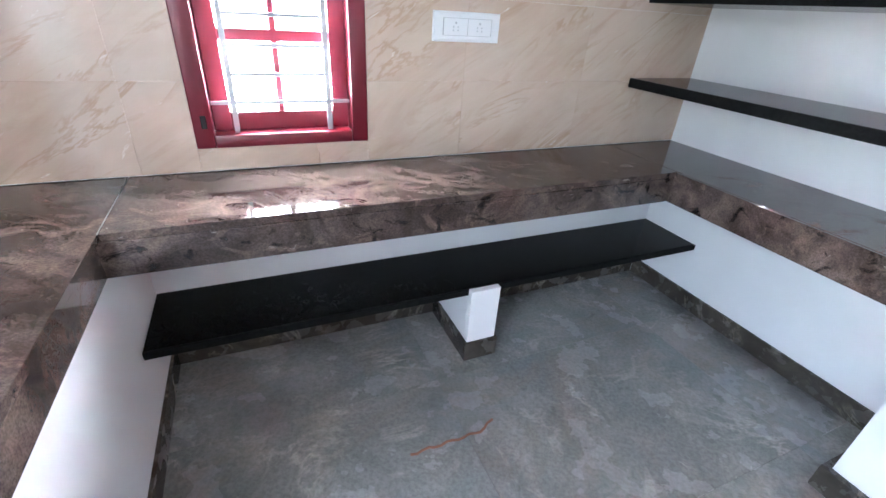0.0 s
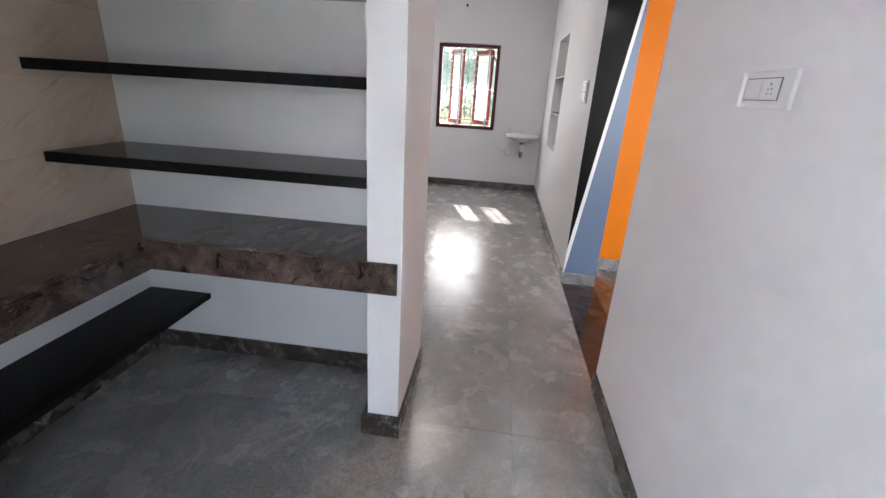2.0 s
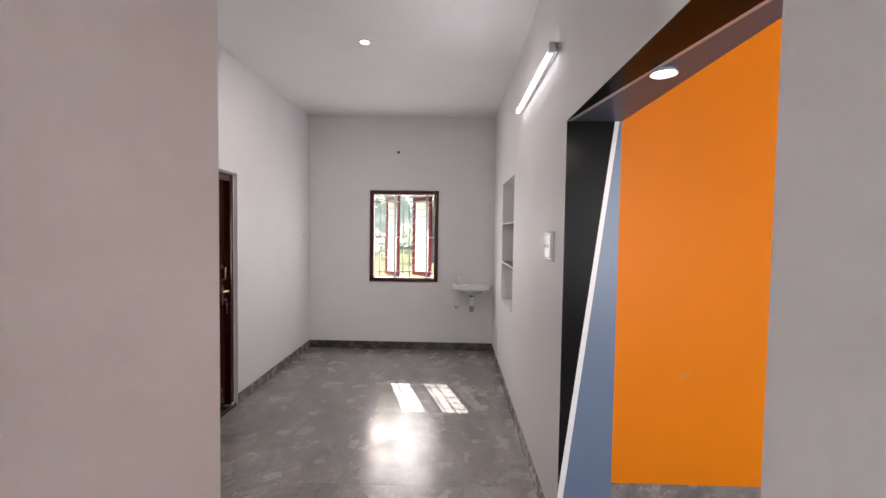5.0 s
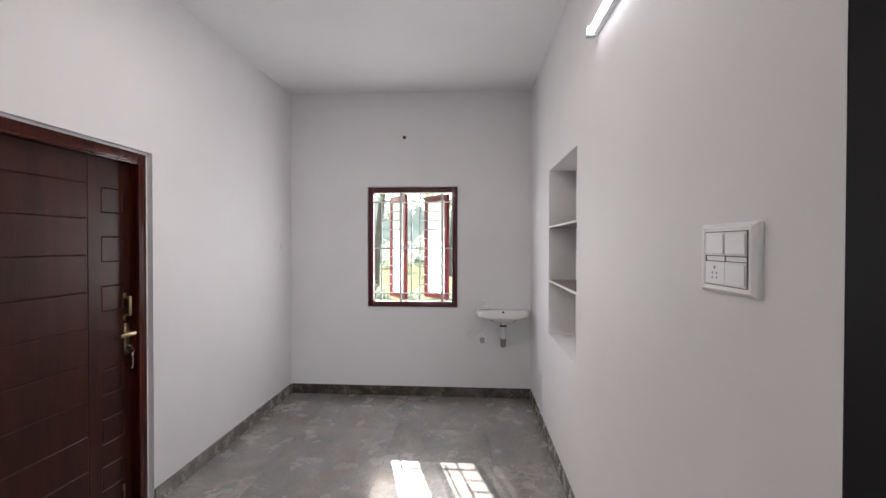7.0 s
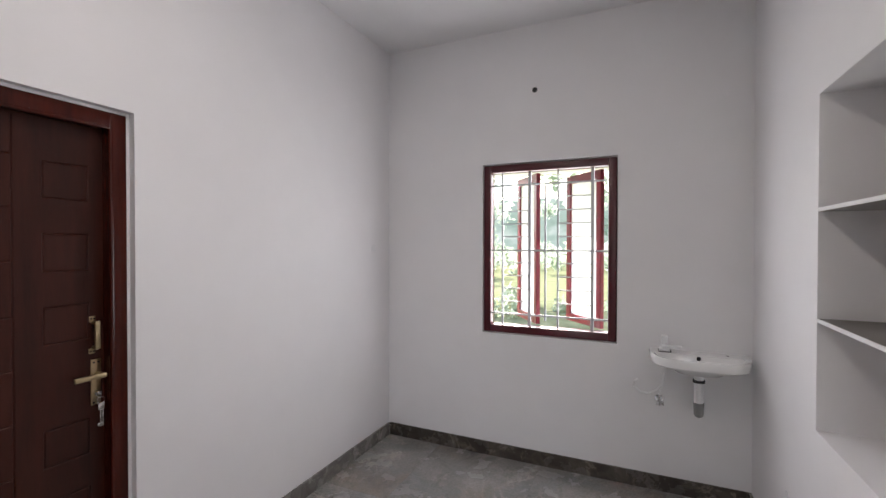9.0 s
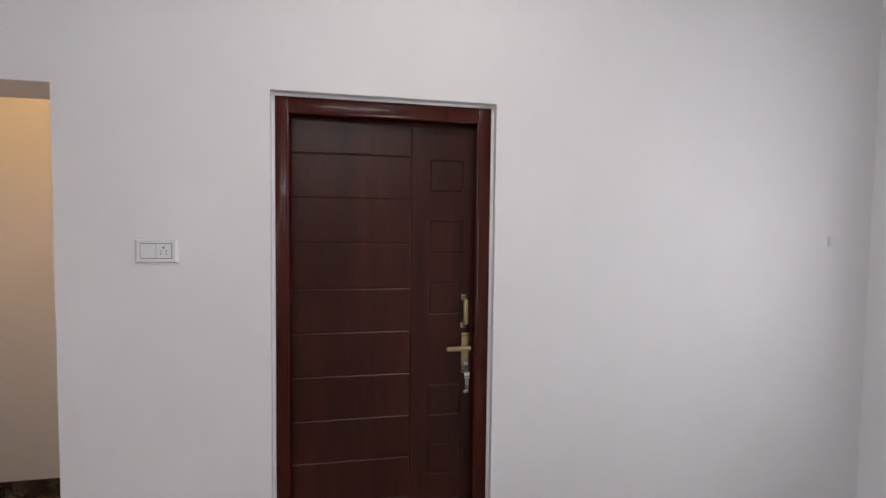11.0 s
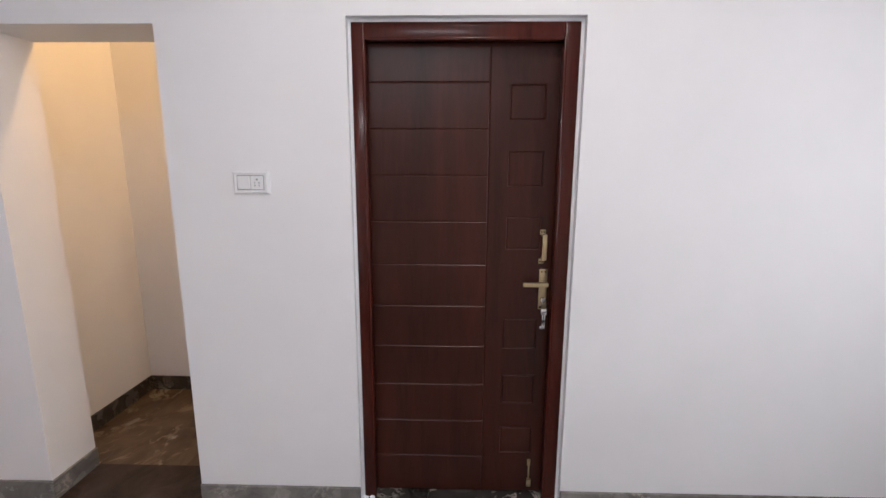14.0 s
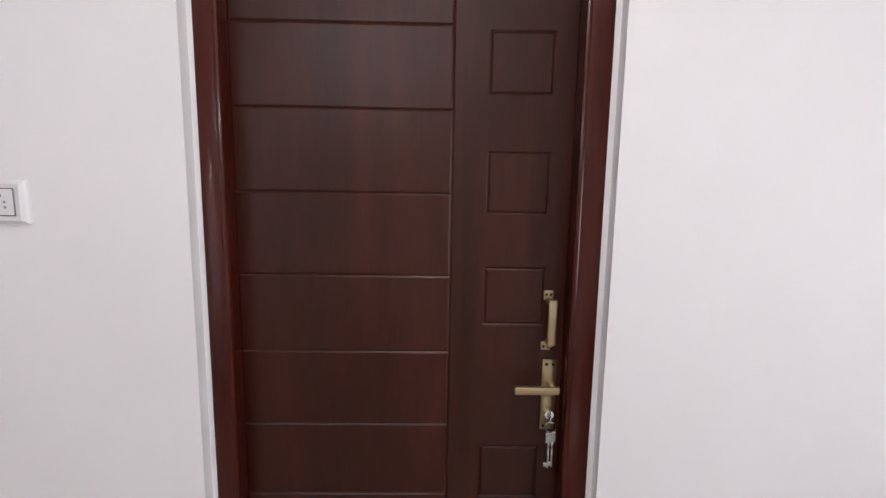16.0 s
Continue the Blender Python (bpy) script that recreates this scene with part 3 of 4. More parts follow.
kwin = thing("window_2", "maroon painted kitchen window with pale steel grill and frosted panes", "window", "", "structure")
KY0, KY1, KZ0, KZ1 = -0.575, 0.035, 0.935, 1.90
part("window_frame", boxes((-0.09, 0.012, KY0, KY0 + 0.062, KZ0, KZ1), bevel=0.006), MAROON, kwin, "", True)
part("window_frame", boxes((-0.09, 0.012, KY1 - 0.062, KY1, KZ0, KZ1), bevel=0.006), MAROON, kwin, "", True)
part("window_frame", boxes((-0.09, 0.012, KY0 + 0.062, KY1 - 0.062, KZ0, KZ0 + 0.045), bevel=0.006), MAROON, kwin, "", True)
part("window_frame", boxes((-0.09, 0.012, KY0 + 0.062, KY1 - 0.062, KZ1 - 0.062, KZ1), bevel=0.006), MAROON, kwin, "", True)
a, b = KY0 + 0.062, KY1 - 0.062
sash = part("sash", boxes((-0.10, -0.055, a, a + 0.06, KZ0 + 0.045, KZ1 - 0.062), (-0.10, -0.055, b - 0.06, b, KZ0 + 0.045, KZ1 - 0.062),
                          (-0.10, -0.055, a + 0.06, b - 0.06, KZ0 + 0.045, KZ0 + 0.11), (-0.10, -0.055, a + 0.06, b - 0.06, KZ1 - 0.13, KZ1 - 0.062), bevel=0.003), MAROON, kwin, "maroon shutter closed behind the grill")
part("mullion", boxes((-0.10, -0.06, -0.285, -0.265, KZ0 + 0.11, KZ1 - 0.13)), MAROON, sash)
for z in (1.30, 1.56):
    for c, d in ((a + 0.06, -0.285), (-0.265, b - 0.06)):
        part("transom", boxes((-0.10, -0.06, c, d, z - 0.018, z + 0.018)), MAROON, sash)
zc = [KZ0 + 0.11, 1.282, 1.318, 1.542, 1.578, KZ1 - 0.13]
for c, d in ((a + 0.06, -0.285), (-0.265, b - 0.06)):
    for k in (0, 2, 4):
        part("pane", boxes((-0.082, -0.078, c, d, zc[k], zc[k + 1])), FROST, sash, "frosted louvred pane")
for k in range(8):
    z = 1.083 + 0.094 * k
    c, d = (a, b) if k % 4 == 0 else (-0.435, -0.108)
    part("grill_bar", boxes((-0.036, -0.026, c, d, z - 0.006, z + 0.006)), STEEL, kwin)
for y in (-0.437, -0.106):
    part("grill_bar", boxes((-0.026, -0.018, y - 0.009, y + 0.009, KZ0 + 0.04, KZ1 - 0.06)), STEEL, kwin)
part("latch", boxes((0.012, 0.017, -0.548, -0.530, 1.005, 1.050), bevel=0.002), BLACKR, kwin, "small dark latch on the frame")



# ---- kitchen ----
tiles = tagged(new("wall_tiling"), "beige marble-look glazed tiles above the kitchen counter", "wall tiles", "", "structure")


def wall_tile(y0, y1, z0, z1):
    bm = bmesh.new()
    box(bm, 0, 0.006, y0 + 0.0004, y1 - 0.0004, z0 + 0.0004, z1 - 0.0004)
    ob = part("wall_tile", bm, BEIGE, tiles)


rows_z = [0.853, 1.16, 1.46, 1.76, 2.06]
cols_y = [-1.43, -0.76, -0.16, 0.44, 1.04, KB]
for z0_, z1_ in zip(rows_z, rows_z[1:]):
    for y0_, y1_ in zip(cols_y, cols_y[1:]):
        # the tiles are cut round the window
        pieces = [(y0_, y1_, z0_, z1_)]
        cut = (KY0, KY1, KZ0, KZ1)
        out = []
        for y0, y1, z0, z1 in pieces:
            if y1 <= cut[0] or y0 >= cut[1] or z1 <= cut[2] or z0 >= cut[3]:
                out.append((y0, y1, z0, z1))
                continue
            if y0 < cut[0]:
                out.append((y0, cut[0], z0, z1))
            if y1 > cut[1]:
                out.append((cut[1], y1, z0, z1))
            m0, m1 = max(y0, cut[0]), min(y1, cut[1])
            if z0 < cut[2]:
                out.append((m0, m1, z0, cut[2]))
            if z1 > cut[3]:
                out.append((m0, m1, cut[3], z1))
        for p in out:
            wall_tile(*p)
plate = tagged(new("decor_tile", mesh_of("decor_tile", boxes((0.0062, 0.010, 0.80, 1.085, 1.50, 1.74), bevel=0.001), CERAMIC)), "plain white glazed decor tile set in the beige tiling", "tile", "", "structure")
part("line_motif", boxes((0.010, 0.0106, 0.80, 1.06, 1.585, 1.589)), GREYPL, plate, "thin grey line")

CT, CB = 0.85, 0.715
counter = thing("kitchen_counter", "u-shaped brown granite counter with a deep polished front edge", "counter")
part("counter_top", boxes((0, 0.45, -0.80, 1.30, CT - 0.025, CT), bevel=0.002), BROWNG, counter)
part("counter_top", boxes((0, 1.399, 1.302, KB, CT - 0.025, CT), bevel=0.002), BROWNG, counter)
part("counter_top", boxes((0, 1.35, -1.43, -0.802, CT - 0.025, CT), bevel=0.002), BROWNG, counter)
part("front_edge", boxes((0.430, 0.452, -0.829, 1.300, CB, CT - 0.026), bevel=0.002), BROWNG, counter, "dark mottled granite front strip")
part("front_edge", boxes((0.4521, 1.525, 1.284, 1.299, CB, CT), bevel=0.002), BROWNG, counter, "dark mottled granite front strip")
part("front_edge", boxes((0.4521, 1.35, -0.829, -0.812, CB, CT - 0.026), bevel=0.002), BROWNG, counter, "dark mottled granite front strip")
part("joint", boxes((0.008, 0.45, -0.8025, -0.7995, CT - 0.003, CT + 0.0004)), GROUT, counter, "pale joint between two granite tops")
structure("counter_support", boxes((0, 1.30, -1.0, -0.83, 0, CB - 0.001)), PLASTER, "white plastered masonry support under the counter", "support wall")
structure("counter_support", boxes((0, 0.363, 0.37, 0.51, 0, 0.337), (0.364, 0.392, 0.37, 0.51, 0, 0.372)), PLASTER, "low white plastered block carrying the black slab", "support block")
skirting("dark stone skirting round the low block", (0, 0.392 + T, 0.37 - T, 0.37), (0.392, 0.392 + T, 0.37, 0.51), (0, 0.392 + T, 0.51, 0.51 + T))


def slab(name, label, x0, x1, y0, y1, z0, z1, edge):
    """A granite slab with a polished top and a sawn front strip."""
    sl = thing(name, label, "shelf", "black granite shelves")
    ex, ey = edge
    part("slab_body", boxes((x0, x1 - ex, y0 + ey, y1, z0, z1), bevel=0.0015), BLACKG, sl)
    front = (x1 - ex + 0.0003, x1, y0, y1, z0, z1) if ex else (x0, x1, y0, y0 + ey - 0.0003, z0, z1)
    part("front_edge", boxes(front, bevel=0.0015), BLACKEDGE, sl, "matt black sawn front edge")


slab("under_counter_shelf", "long black granite slab under the counter on a white block", 0.001, 0.362, -0.827, KB - 0.001, 0.338, 0.368, (0.012, 0))
for z in (1.175, 1.535, 1.878):
    slab("wall_shelf", "polished black granite shelf set between tiled wall and wall end", 0.007, 1.399, 1.335, KB - 0.001, z - 0.042, z, (0, 0.012))

# reddish twig lying on the floor
twig_path = [(0.775 + 0.005 * math.sin(k * 1.7) - 0.036 * max(0, (k - 11) / 4) ** 2, -0.03 + 0.0235 * k + 0.003 * math.sin(k * 2.6), 0.005) for k in range(16)]
tagged(new("twig", mesh_of("twig", tube_mesh(twig_path, 0.005, 6), paint("reddish_dry_twig", (0.25, 0.105, 0.06), 0.8))), "thin reddish dry twig lying on the floor", "twig")


# ---- switch boards ----
def switch_board(rows, cols, w, h, inner, at, turn, label, sockets=(), line=BLACKR):
    """A white board in its own x-z plane facing -y, with a chamfered border and one module a cell."""
    board = thing("switch_board", label, "switch board", "switch boards")
    iw, ih = inner
    bm = bmesh.new()
    rings = [[bm.verts.new((sx * a / 2, y, sz * b / 2)) for sx, sz in ((-1, -1), (1, -1), (1, 1), (-1, 1))]
             for a, b, y in ((w, h, 0), (w, h, -0.006), (w - 0.006, h - 0.006, -0.010), (iw + 0.022, ih + 0.022, -0.014), (iw + 0.004, ih + 0.004, -0.0125))]
    for p, q in zip(rings, rings[1:]):
        for k in range(4):
            bm.faces.new((p[k], p[(k + 1) % 4], q[(k + 1) % 4], q[k]))
    bm.faces.new(rings[-1])
    bm.faces.new(rings[0][::-1])
    part("plate", bm, PLASTIC, board)
    gap = 0.0 if rows == 1 else 0.0145
    cw, ch = iw / cols, (ih - gap * (rows - 1)) / rows
    for r in range(rows):
        z0 = -ih / 2 + r * (ch + gap)
        for z in (z0 - 0.0016, z0 + ch):
            part("seam", boxes((-iw / 2, iw / 2, -0.0148, -0.012, z, z + 0.0016)), line, board, "thin dark seam beside the modules")
        for c in range(cols):
            x0 = -iw / 2 + c * cw
            m = part("module", boxes((x0 + 0.0005, x0 + cw - 0.0005, -0.0155, -0.0122, z0 + 0.0003, z0 + ch - 0.0003), bevel=0.0008), PLASTIC, board)
            if (r, c) in sockets:
                bm = bmesh.new()
                cx, cz = x0 + cw / 2, z0 + ch / 2
                for dx, dz, rr in ((0, 0.24, 0.075), (-0.16, 0.0, 0.05), (0.16, 0.0, 0.05), (-0.17, -0.20, 0.05), (0.17, -0.20, 0.05)):
                    rod(bm, (cx + dx * ch, -0.0159, cz + dz * ch), (cx + dx * ch, -0.0150, cz + dz * ch), rr * ch, seg=10)
                part("socket_holes", bm, GREYPL if line == BLACKR else line, m, "five dark socket holes")
            else:
                part("rocker", boxes((x0 + 0.004, x0 + cw - 0.004, -0.0175, -0.0150, z0 + 0.004, z0 + ch - 0.004), bevel=0.0015), PLASTIC, m)
    for c in range(cols + 1):
        x0 = -iw / 2 + c * cw
        part("divider", boxes((x0 - 0.0008, x0 + 0.0008, -0.0150, -0.012, -ih / 2, ih / 2)), GREYPL, board, "grey seam between two modules")
    board.matrix_basis = pose(*at, 0, 0, turn)
    return board


switch_board(1, 2, 0.150, 0.092, (0.108, 0.055), (0.0, 3.684, 1.498), 90, "white switch and socket board on the white door wall", {(0, 1)})
switch_board(1, 2, 0.232, 0.090, (0.150, 0.050), (XE, 0.994, 1.557), -90, "white switch and socket board on the passage wall", {(0, 1)})
switch_board(2, 2, 0.228, 0.168, (0.166, 0.127), (XE, 3.583, 1.556), -90, "large white switch board with four modules beside the opening", {(0, 0)})
switch_board(1, 2, 0.285, 0.105, (0.205, 0.058), (0.006, 0.435, 1.358), 90, "wide white switch and socket board on beige tiles", {(0, 0), (0, 1)}, LIGHTGREY)
blank = thing("cable_outlet", "small white blank outlet cover on the plaster wall", "outlet")
part("cover", boxes((0, 0.006, 6.755, 6.80, 1.53, 1.58), bevel=0.002), PLASTIC, blank)

# ---- niche ----
for z in (1.308, 1.734):
    shelf = tagged(new("niche_shelf", mesh_of("niche_shelf", boxes((XE + 0.004, 2.736, 5.097, 6.003, z - 0.016, z), bevel=0.002), SLATE)), "thin grey stone shelf with pale edge in a wall niche", "shelf", "niche shelves")
    part("edge_plaster", boxes((XE, XE + 0.004, 5.097, 6.003, z - 0.015, z - 0.001)), PLASTER, shelf, "white painted front edge")

# ---- lights' fittings ----
tl = thing("tube_light", "lit white batten tube light high on the wall", "light")
part("batten", boxes((XE - 0.03, XE, 3.44, 4.70, 2.605, 2.645), bevel=0.004), PLASTIC, tl)
bm = bmesh.new()
rod(bm, (XE - 0.042, 3.475, 2.618), (XE - 0.042, 4.665, 2.618), 0.014, seg=14)
part("tube", bm, TUBEGLOW, tl, "glowing tube", True)
for y in (3.44, 4.665):
    part("end_cap", boxes((XE - 0.062, XE - 0.01, y, y + 0.035, 2.598, 2.648), bevel=0.004), PLASTIC, tl)


def downlight(x, y, z, r, label):
    d = thing("downlight", label, "light", "round downlights")
    bm = bmesh.new()
    bmesh.ops.create_cone(bm, cap_ends=False, segments=28, radius1=r, radius2=r * 0.78, depth=0.012, matrix=Matrix.Translation((x, y, z - 0.006)))
    bmesh.ops.solidify(bm, geom=bm.faces[:], thickness=0.003)
    part("rim", bm, PLASTIC, d, "", True)
    bm = bmesh.new()
    bmesh.ops.create_cone(bm, cap_ends=True, segments=28, radius1=r * 0.78, radius2=r * 0.78, depth=0.003, matrix=Matrix.Translation((x, y, z - 0.004)))
    part("lens", bm, SPOTGLOW, d, "glowing lens")


downlight(1.23, 4.66, H, 0.042, "small lit round downlight in the ceiling")
downlight(2.68, 2.59, 2.187, 0.045, "small lit round downlight in the painted soffit")
bm = bmesh.new()
bmesh.ops.create_uvsphere(bm, u_segments=16, v_segments=10, radius=0.03, matrix=Matrix.Translation((-0.6, 3.62, 2.98)))
bulb = thing("ceiling_bulb", "warm lit bulb in the side passage", "light")
part("glass", bm, WARMGLOW, bulb, "", True)
bm = bmesh.new()
rod(bm, (-0.6, 3.62, 3.0), (-0.6, 3.62, H), 0.018)
part("holder", bm, PLASTIC, bulb)

# cement left round the feet of the door frame
for y, s_ in ((4.10, 1), (4.995, -1)):
    rnd = random.Random(int(y * 10))
    bm = bmesh.new()
    for k in range(7):
        r = rnd.uniform(0.006, 0.014)
        bmesh.ops.create_icosphere(bm, subdivisions=1, radius=r, matrix=Matrix.Translation((rnd.uniform(-0.05, -0.02), y + s_ * rnd.uniform(0.0, 0.055), 0.02 + r * 0.3)) @ Matrix.Diagonal((1.4, 1.2, 0.7, 1)))
    tagged(new("cement_smear", mesh_of("cement_smear", bm, PLASTER)), "rough white cement smear at the foot of a door frame", "cement")

# thin white strip shapes the bright reflected line by the basin corner
conduit = thing("bright_line_strip", "short thin white strip standing in for a reflected bright line near the corner", "conduit")
part("strip", boxes((XE - 0.008, XE, 6.34, 6.352, 0.10, 0.46), bevel=0.002), PLASTIC, conduit)

# chipped spots on the orange wall
for x, z, r in ((3.385, 0.785, 0.008), (3.365, 0.775, 0.006), (3.41, 0.80, 0.004), (3.428, 0.803, 0.003)):
    bm = bmesh.new()
    rod(bm, (x, 3.699, z), (x, 3.7005, z), r, seg=9)
    structure("wall_chip", bm, CONCRETE, "small dark chip in the orange paint", "wall chip")

# a pipe end in the wall over the window
pipe = thing("pipe_hole", "small dark pipe end in the wall above the window", "pipe")
bm = bmesh.new()
rod(bm, (1.216, YN + 0.002, 2.70), (1.216, YN - 0.004, 2.70), 0.020, seg=18)
part("pipe", bm, GREYPL, pipe)
bm = bmesh.new()
rod(bm, (1.216, YN - 0.003, 2.70), (1.216, YN - 0.005, 2.70), 0.015, seg=18)
part("opening", bm, BLACKR, pipe)

# ---- washbasin ----
basin = thing("wash_basin", "white ceramic wall-hung washbasin without a tap fitted, hose hanging", "washbasin")


def basin_mesh(cx, w, y_wall, dep, top, hgt):
    """Half-round bowl hung on the wall: rings shrink downward, with a hollow inside."""
    bm = bmesh.new()

    def ring(sw, sd, z, inset=0.0):
        vs = []
        for k in range(25):
            a = math.pi * k / 24
            x = cx + (w / 2 * sw) * math.copysign(abs(math.cos(a)) ** 0.55, math.cos(a))
            y = y_wall - inset - (dep * sd - inset) * math.sin(a) ** 0.6
            vs.append(bm.verts.new((x, y, z)))
        return vs

    levels = [ring(0.28, 0.42, top - hgt), ring(0.46, 0.60, top - hgt * 0.9), ring(0.60, 0.74, top - hgt * 0.68), ring(0.90, 0.94, top - hgt * 0.50), ring(0.975, 0.98, top - hgt * 0.42), ring(1, 1, top - 0.014), ring(0.985, 0.99, top),
              ring(0.90, 0.93, top - 0.002, 0.10), ring(0.84, 0.88, top - 0.02, 0.105), ring(0.6, 0.7, top - hgt * 0.6, 0.14), ring(0.2, 0.5, top - hgt * 0.72, 0.2)]
    for p, q in zip(levels, levels[1:]):
        for k in range(24):
            bm.faces.new((p[k], p[k + 1], q[k + 1], q[k]))
        bm.faces.new((p[0], p[-1], q[-1], q[0]))
    bm.faces.new(levels[0])
    bm.faces.new(levels[-1])
    return bm


BX, BT = 2.238, 0.922
part("bowl", basin_mesh(BX, 0.54, YN, 0.29, BT, 0.125), CERAMIC, basin, "", True)
bm = boxes((2.025, 2.085, 6.925, 6.99, BT - 0.004, BT + 0.016), bevel=0.004)
box(bm, 2.036, 2.074, 6.945, 6.985, BT + 0.014, BT + 0.095, 0.006)
box(bm, 2.042, 2.15, 6.895, 6.94, BT + 0.028, BT + 0.044, 0.004)
part("tap", bm, PLASTIC, basin, "white plastic pillar tap with a short lever")
part("tap_washer", boxes((2.02, 2.092, 6.92, 6.994, BT - 0.002, BT + 0.004), bevel=0.001), BLACKR, basin, "black rubber washer")
bm = bmesh.new()
rod(bm, (BX, 6.918, BT - 0.022), (BX, 6.906, BT - 0.022), 0.012, seg=14)
part("overflow_hole", bm, BLACKR, basin)
bm = bmesh.new()
rod(bm, (BX + 0.155, 6.965, BT - 0.006), (BX + 0.155, 6.965, BT + 0.0015), 0.010, seg=12)
part("spare_tap_hole", bm, GREYPL, basin, "plugged spare tap hole")
bm = bmesh.new()
rod(bm, (BX, 6.90, 0.800), (BX, 6.90, 0.63), 0.025, seg=18)
part("waste_pipe", bm, PLASTIC, basin, "white waste pipe", True)
bm = bmesh.new()
rod(bm, (BX, 6.90, 0.778), (BX, 6.90, 0.762), 0.033, seg=18)
part("waste_nut", bm, BLACKR, basin, "black waste nut")
bm = bmesh.new()
rod(bm, (BX, 6.90, 0.64), (BX, 6.90, 0.575), 0.030, 0.026, seg=18)
bmesh.ops.create_uvsphere(bm, u_segments=16, v_segments=10, radius=0.027, matrix=Matrix.Translation((BX, 6.90, 0.575)))
rod(bm, (BX, 6.90, 0.60), (BX, YN, 0.60), 0.017, seg=14)
part("bottle_trap", bm, GREYPL, basin, "grey bottle trap", True)
valve = thing("angle_valve", "small chrome angle valve on the wall under the basin", "valve")
bm = bmesh.new()
rod(bm, (2.03, YN, 0.600), (2.03, YN - 0.004, 0.600), 0.024, seg=16)
rod(bm, (2.03, YN, 0.600), (2.03, 6.95, 0.600), 0.011, seg=14)
rod(bm, (2.03, 6.965, 0.590), (2.03, 6.965, 0.638), 0.009, seg=12)
rod(bm, (2.03, 6.955, 0.600), (2.03, 6.935, 0.600), 0.008, seg=8)
for a_ in (0.5, 1.55, 2.6):
    c_, d_ = 0.026 * math.cos(a_), 0.014 * math.sin(a_)
    rod(bm, (2.03 - c_, 6.935, 0.592 - d_), (2.03 + c_, 6.935, 0.592 + d_), 0.0055, seg=8)
part("body", bm, CHROME, valve, "", True)
hose = thing("inlet_hose", "thin white looped inlet hose under the basin", "hose")
loop = [(2.058, 6.95, 0.825), (2.058, 6.95, 0.77), (2.046, 6.95, 0.71), (2.015, 6.95, 0.665), (1.965, 6.95, 0.640), (1.912, 6.95, 0.645), (1.882, 6.95, 0.675), (1.885, 6.95, 0.708), (1.905, 6.955, 0.722)]
tail = [(2.03, 6.965, 0.638), (2.03, 6.96, 0.66), (2.012, 6.952, 0.668)]
part("hose_loop", tube_mesh(loop, 0.009, 8), PLASTIC, hose, "", True)
part("hose_end", tube_mesh(tail, 0.007, 8), PLASTIC, hose, "", True)

# ---- garden outside the windows ----
structure("ground", boxes((-400, 400, 8.2, 800, -0.6, -0.45), (-400, 400, -800, 8.2, -0.6, -0.451)), GRASS, "dry green grass ground outside", "ground")


def leaf_cloud(name, centers, count, size, mat, seed, label, parent=None):
    rnd = random.Random(seed)
    vs, fs = [], []
    for k in range(count):
        c, r = centers[rnd.randrange(len(centers))]
        d = Vector((rnd.gauss(0, 1), rnd.gauss(0, 1), rnd.gauss(0, 0.8)))
        p = Vector(c) + d.normalized() * r * rnd.random() ** 0.45
        q = Euler((rnd.uniform(0, 6.3), rnd.uniform(0, 6.3), rnd.uniform(0, 6.3))).to_matrix()
        s = size * rnd.uniform(0.6, 1.4)
        n = len(vs)
        for x, y in ((-1, 0), (0, -0.38), (1, 0), (0, 0.38)):
            vs.append(p + q @ Vector((x * s, y * s, 0.15 * s * abs(x))))
        fs.append((n, n + 1, n + 2, n + 3))
    me = bpy.data.meshes.new(name)
    me.from_pydata(vs, [], fs)
    me.materials.append(mat)
    ob = new(name, me)
    ob.parent = parent
    return tagged(ob, label)


def tree(x, y, h, spread, seed, label):
    t = thing("tree", label, "tree", "trees outside the window")
    rnd = random.Random(seed)
    bm = bmesh.new()
    base = Vector((x, y, -0.46))
    top = base + Vector((rnd.uniform(-0.3, 0.3), rnd.uniform(-0.3, 0.3), h * 0.6))
    rod(bm, base, top, 0.16, 0.09, 10)
    cs = []
    for k in range(7):
        a = k * 2.4 + rnd.uniform(-0.4, 0.4)
        tip = top + Vector((math.cos(a) * spread * rnd.uniform(0.4, 1), math.sin(a) * spread * rnd.uniform(0.4, 1), h * rnd.uniform(0.05, 0.4)))
        rod(bm, base.lerp(top, rnd.uniform(0.7, 1)), tip, 0.06, 0.02, 7)
        cs.append((tip, spread * rnd.uniform(0.35, 0.6)))
    part("trunk", bm, BARK, t, "", True)
    leaf_cloud("crown", cs, 700, 0.14, FOLIAGE, seed, "", t)


tree(-8.2, 33, 6.0, 1.9, 3, "leafy green tree in the garden")
tree(1.6, 30, 6.5, 1.9, 7, "leafy green tree behind the hedge")


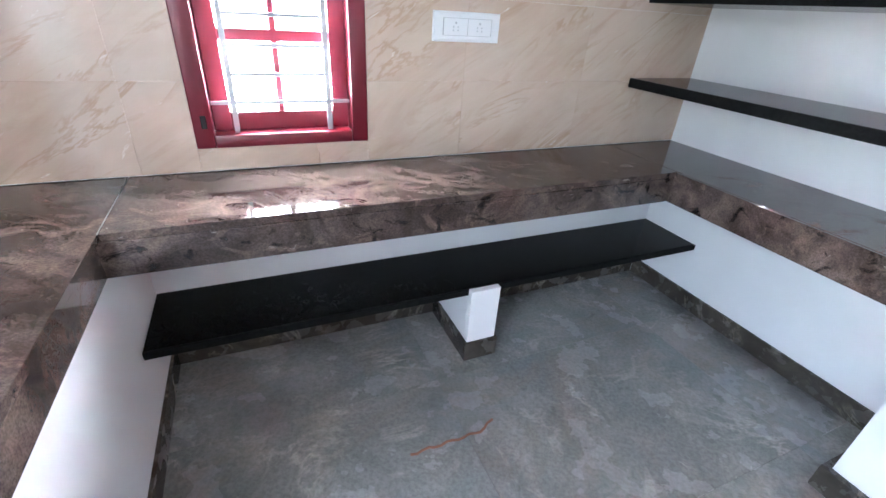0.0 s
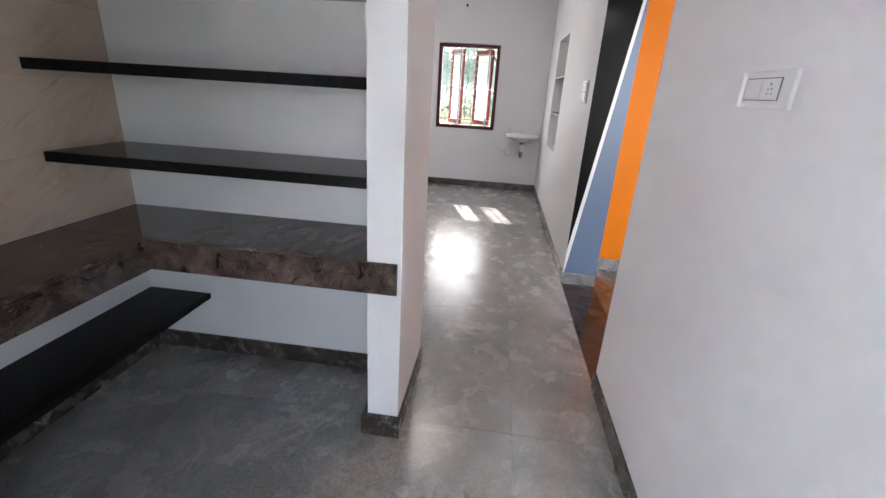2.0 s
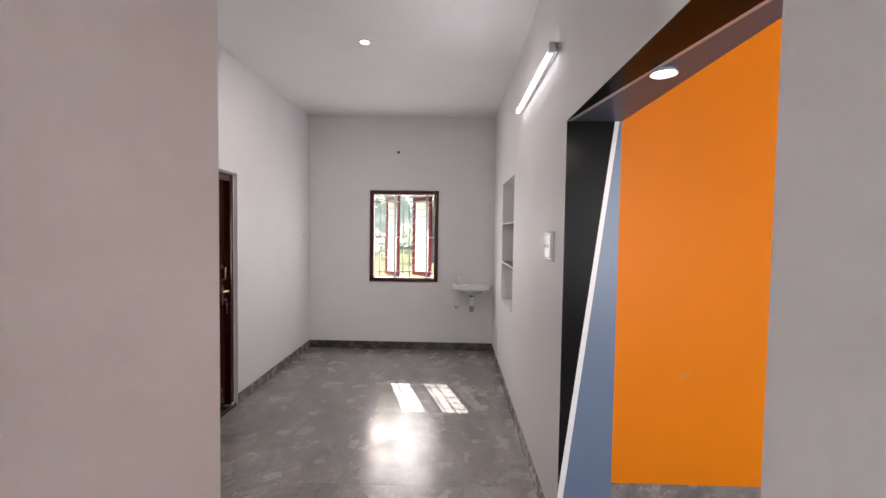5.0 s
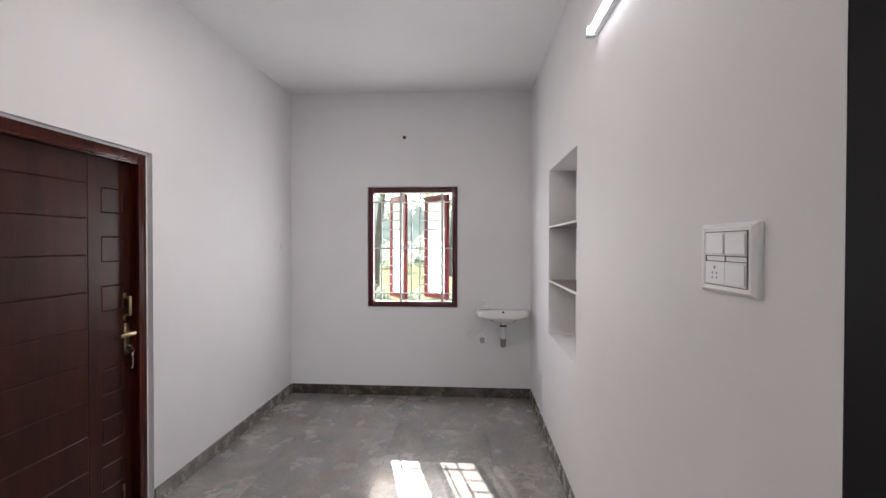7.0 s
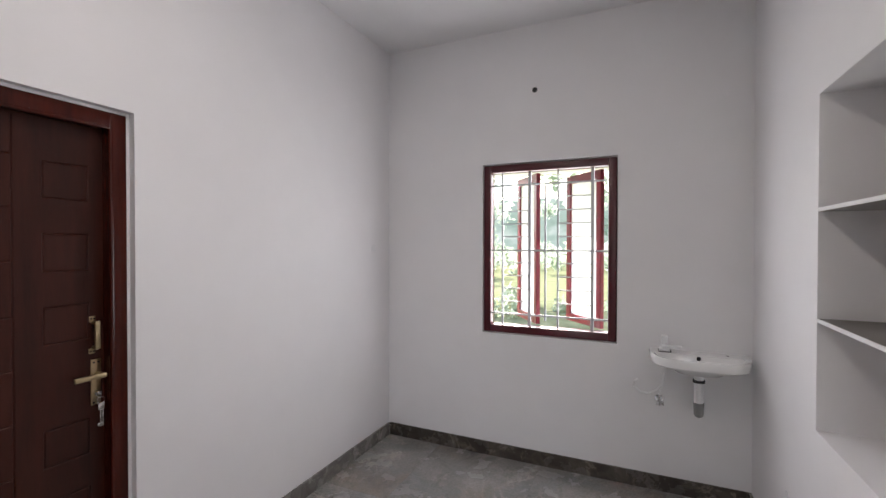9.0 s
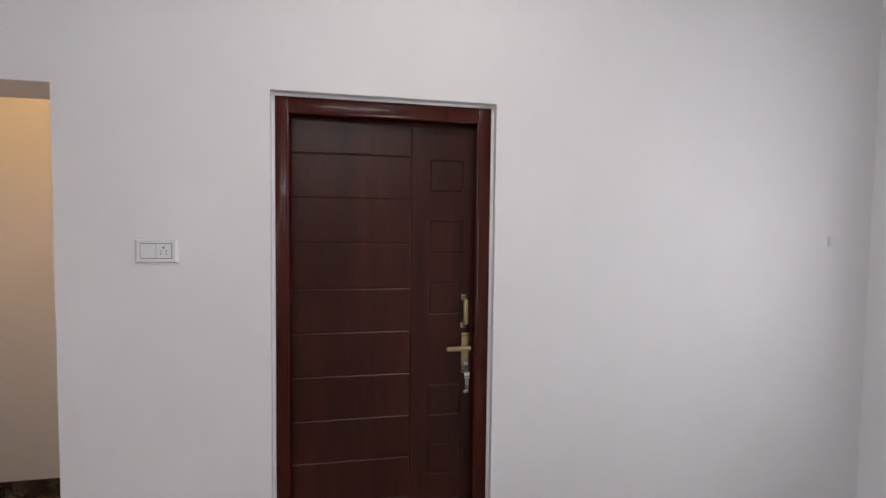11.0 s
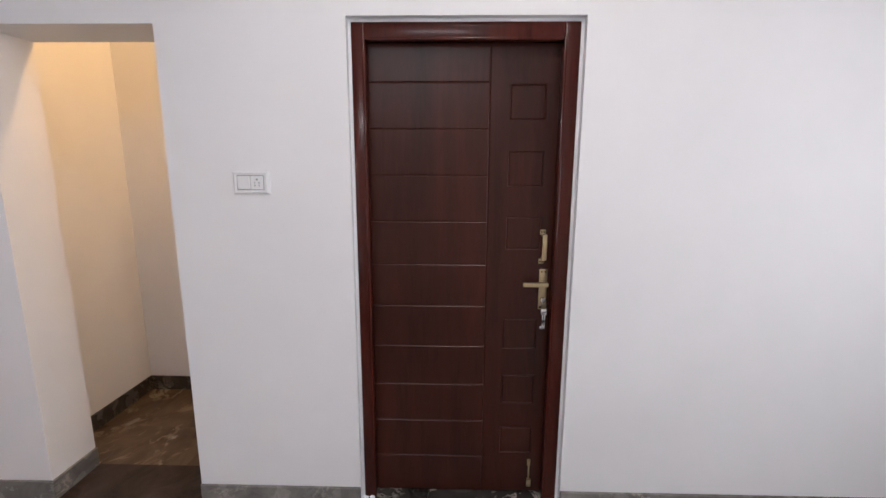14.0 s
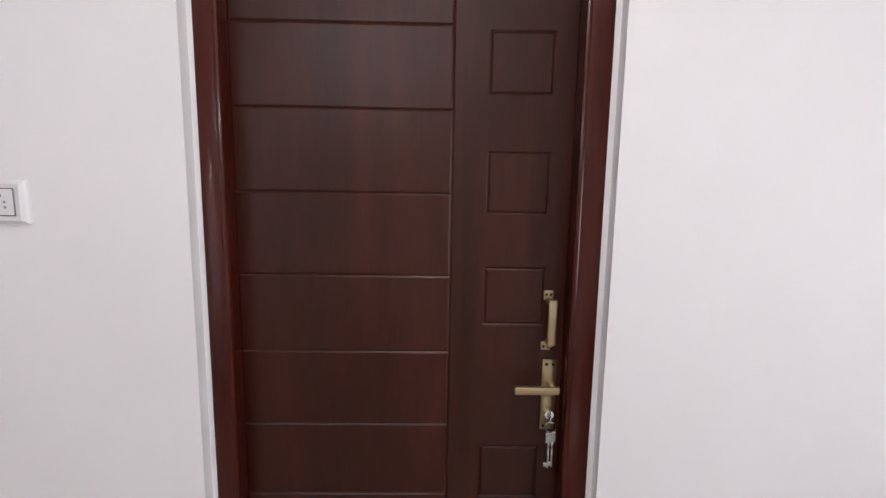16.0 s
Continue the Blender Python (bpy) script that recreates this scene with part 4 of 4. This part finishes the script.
def palm(x, y, h, seed):
    t = thing("palm_tree", "tall coconut palm with drooping fronds in the garden", "palm tree")
    rnd = random.Random(seed)
    crown = Vector((x + 0.5, y, h))
    part("trunk", tube_mesh([(x + 0.5 * (k / 6) ** 2, y, -0.46 + (h + 0.46) * k / 6) for k in range(7)], 0.14, 10), BARK, t, "", True)
    for f in range(13):
        a, lift = f * 2.399, rnd.uniform(-0.2, 0.9)
        d = Vector((math.cos(a), math.sin(a), 0))
        side = Vector((-d.y, d.x, 0))
        vs, fs = [], []
        for k in range(17):
            u = k / 16
            p = crown + d * (2.6 * u) + Vector((0, 0, lift * 1.4 * u - 2.3 * u * u))
            ln = 0.65 * math.sin(math.pi * min(1, 0.15 + u * 0.85)) + 0.05
            vs += [p, p + side * ln + d * 0.25 - Vector((0, 0, ln * 0.5)), p - side * ln + d * 0.25 - Vector((0, 0, ln * 0.5))]
            if k:
                n = 3 * k
                fs += [(n - 3, n, n - 2), (n - 3, n - 1, n)]
        me = bpy.data.meshes.new("frond")
        me.from_pydata(vs, [], fs)
        me.materials.append(FOLIAGE)
        fr = new("frond", me)
        fr.parent = t


palm(-2.4, 22, 5.2, 4)
palm(0.6, 30, 6.5, 6)
rnd = random.Random(11)
hedge = [((rnd.uniform(-14, 8), rnd.uniform(15.5, 18), rnd.uniform(-0.4, 0.25)), rnd.uniform(0.3, 0.6)) for k in range(40)]
tagged(leaf_cloud("hedge", hedge, 6000, 0.10, FOLIAGE, 21, "loose green bushes along the garden"), "loose green bushes along the garden", "bushes", "", "stuff")
structure("backdrop", boxes((-90, 70, 60, 60.2, -0.5, 7.5)), HAZE, "pale hazy line of distant trees", "backdrop")
scrub = [((rnd.uniform(-34, 20), rnd.uniform(30, 50), rnd.uniform(-0.4, 1.3)), rnd.uniform(0.5, 1.3)) for k in range(80)]
tagged(leaf_cloud("scrub", scrub, 9000, 0.22, FOLIAGE, 45, "uneven green scrub at the far side of the garden"), "uneven green scrub at the far side of the garden", "bushes", "", "stuff")
far = [((rnd.uniform(-50, 30), rnd.uniform(52, 58), rnd.uniform(4.0, 8.5)), rnd.uniform(0.8, 2.0)) for k in range(60)]
tagged(leaf_cloud("far_trees", far, 6000, 0.34, FOLIAGE, 33, "pale crowns of distant trees"), "pale green crowns of distant trees behind the garden", "trees", "", "stuff")
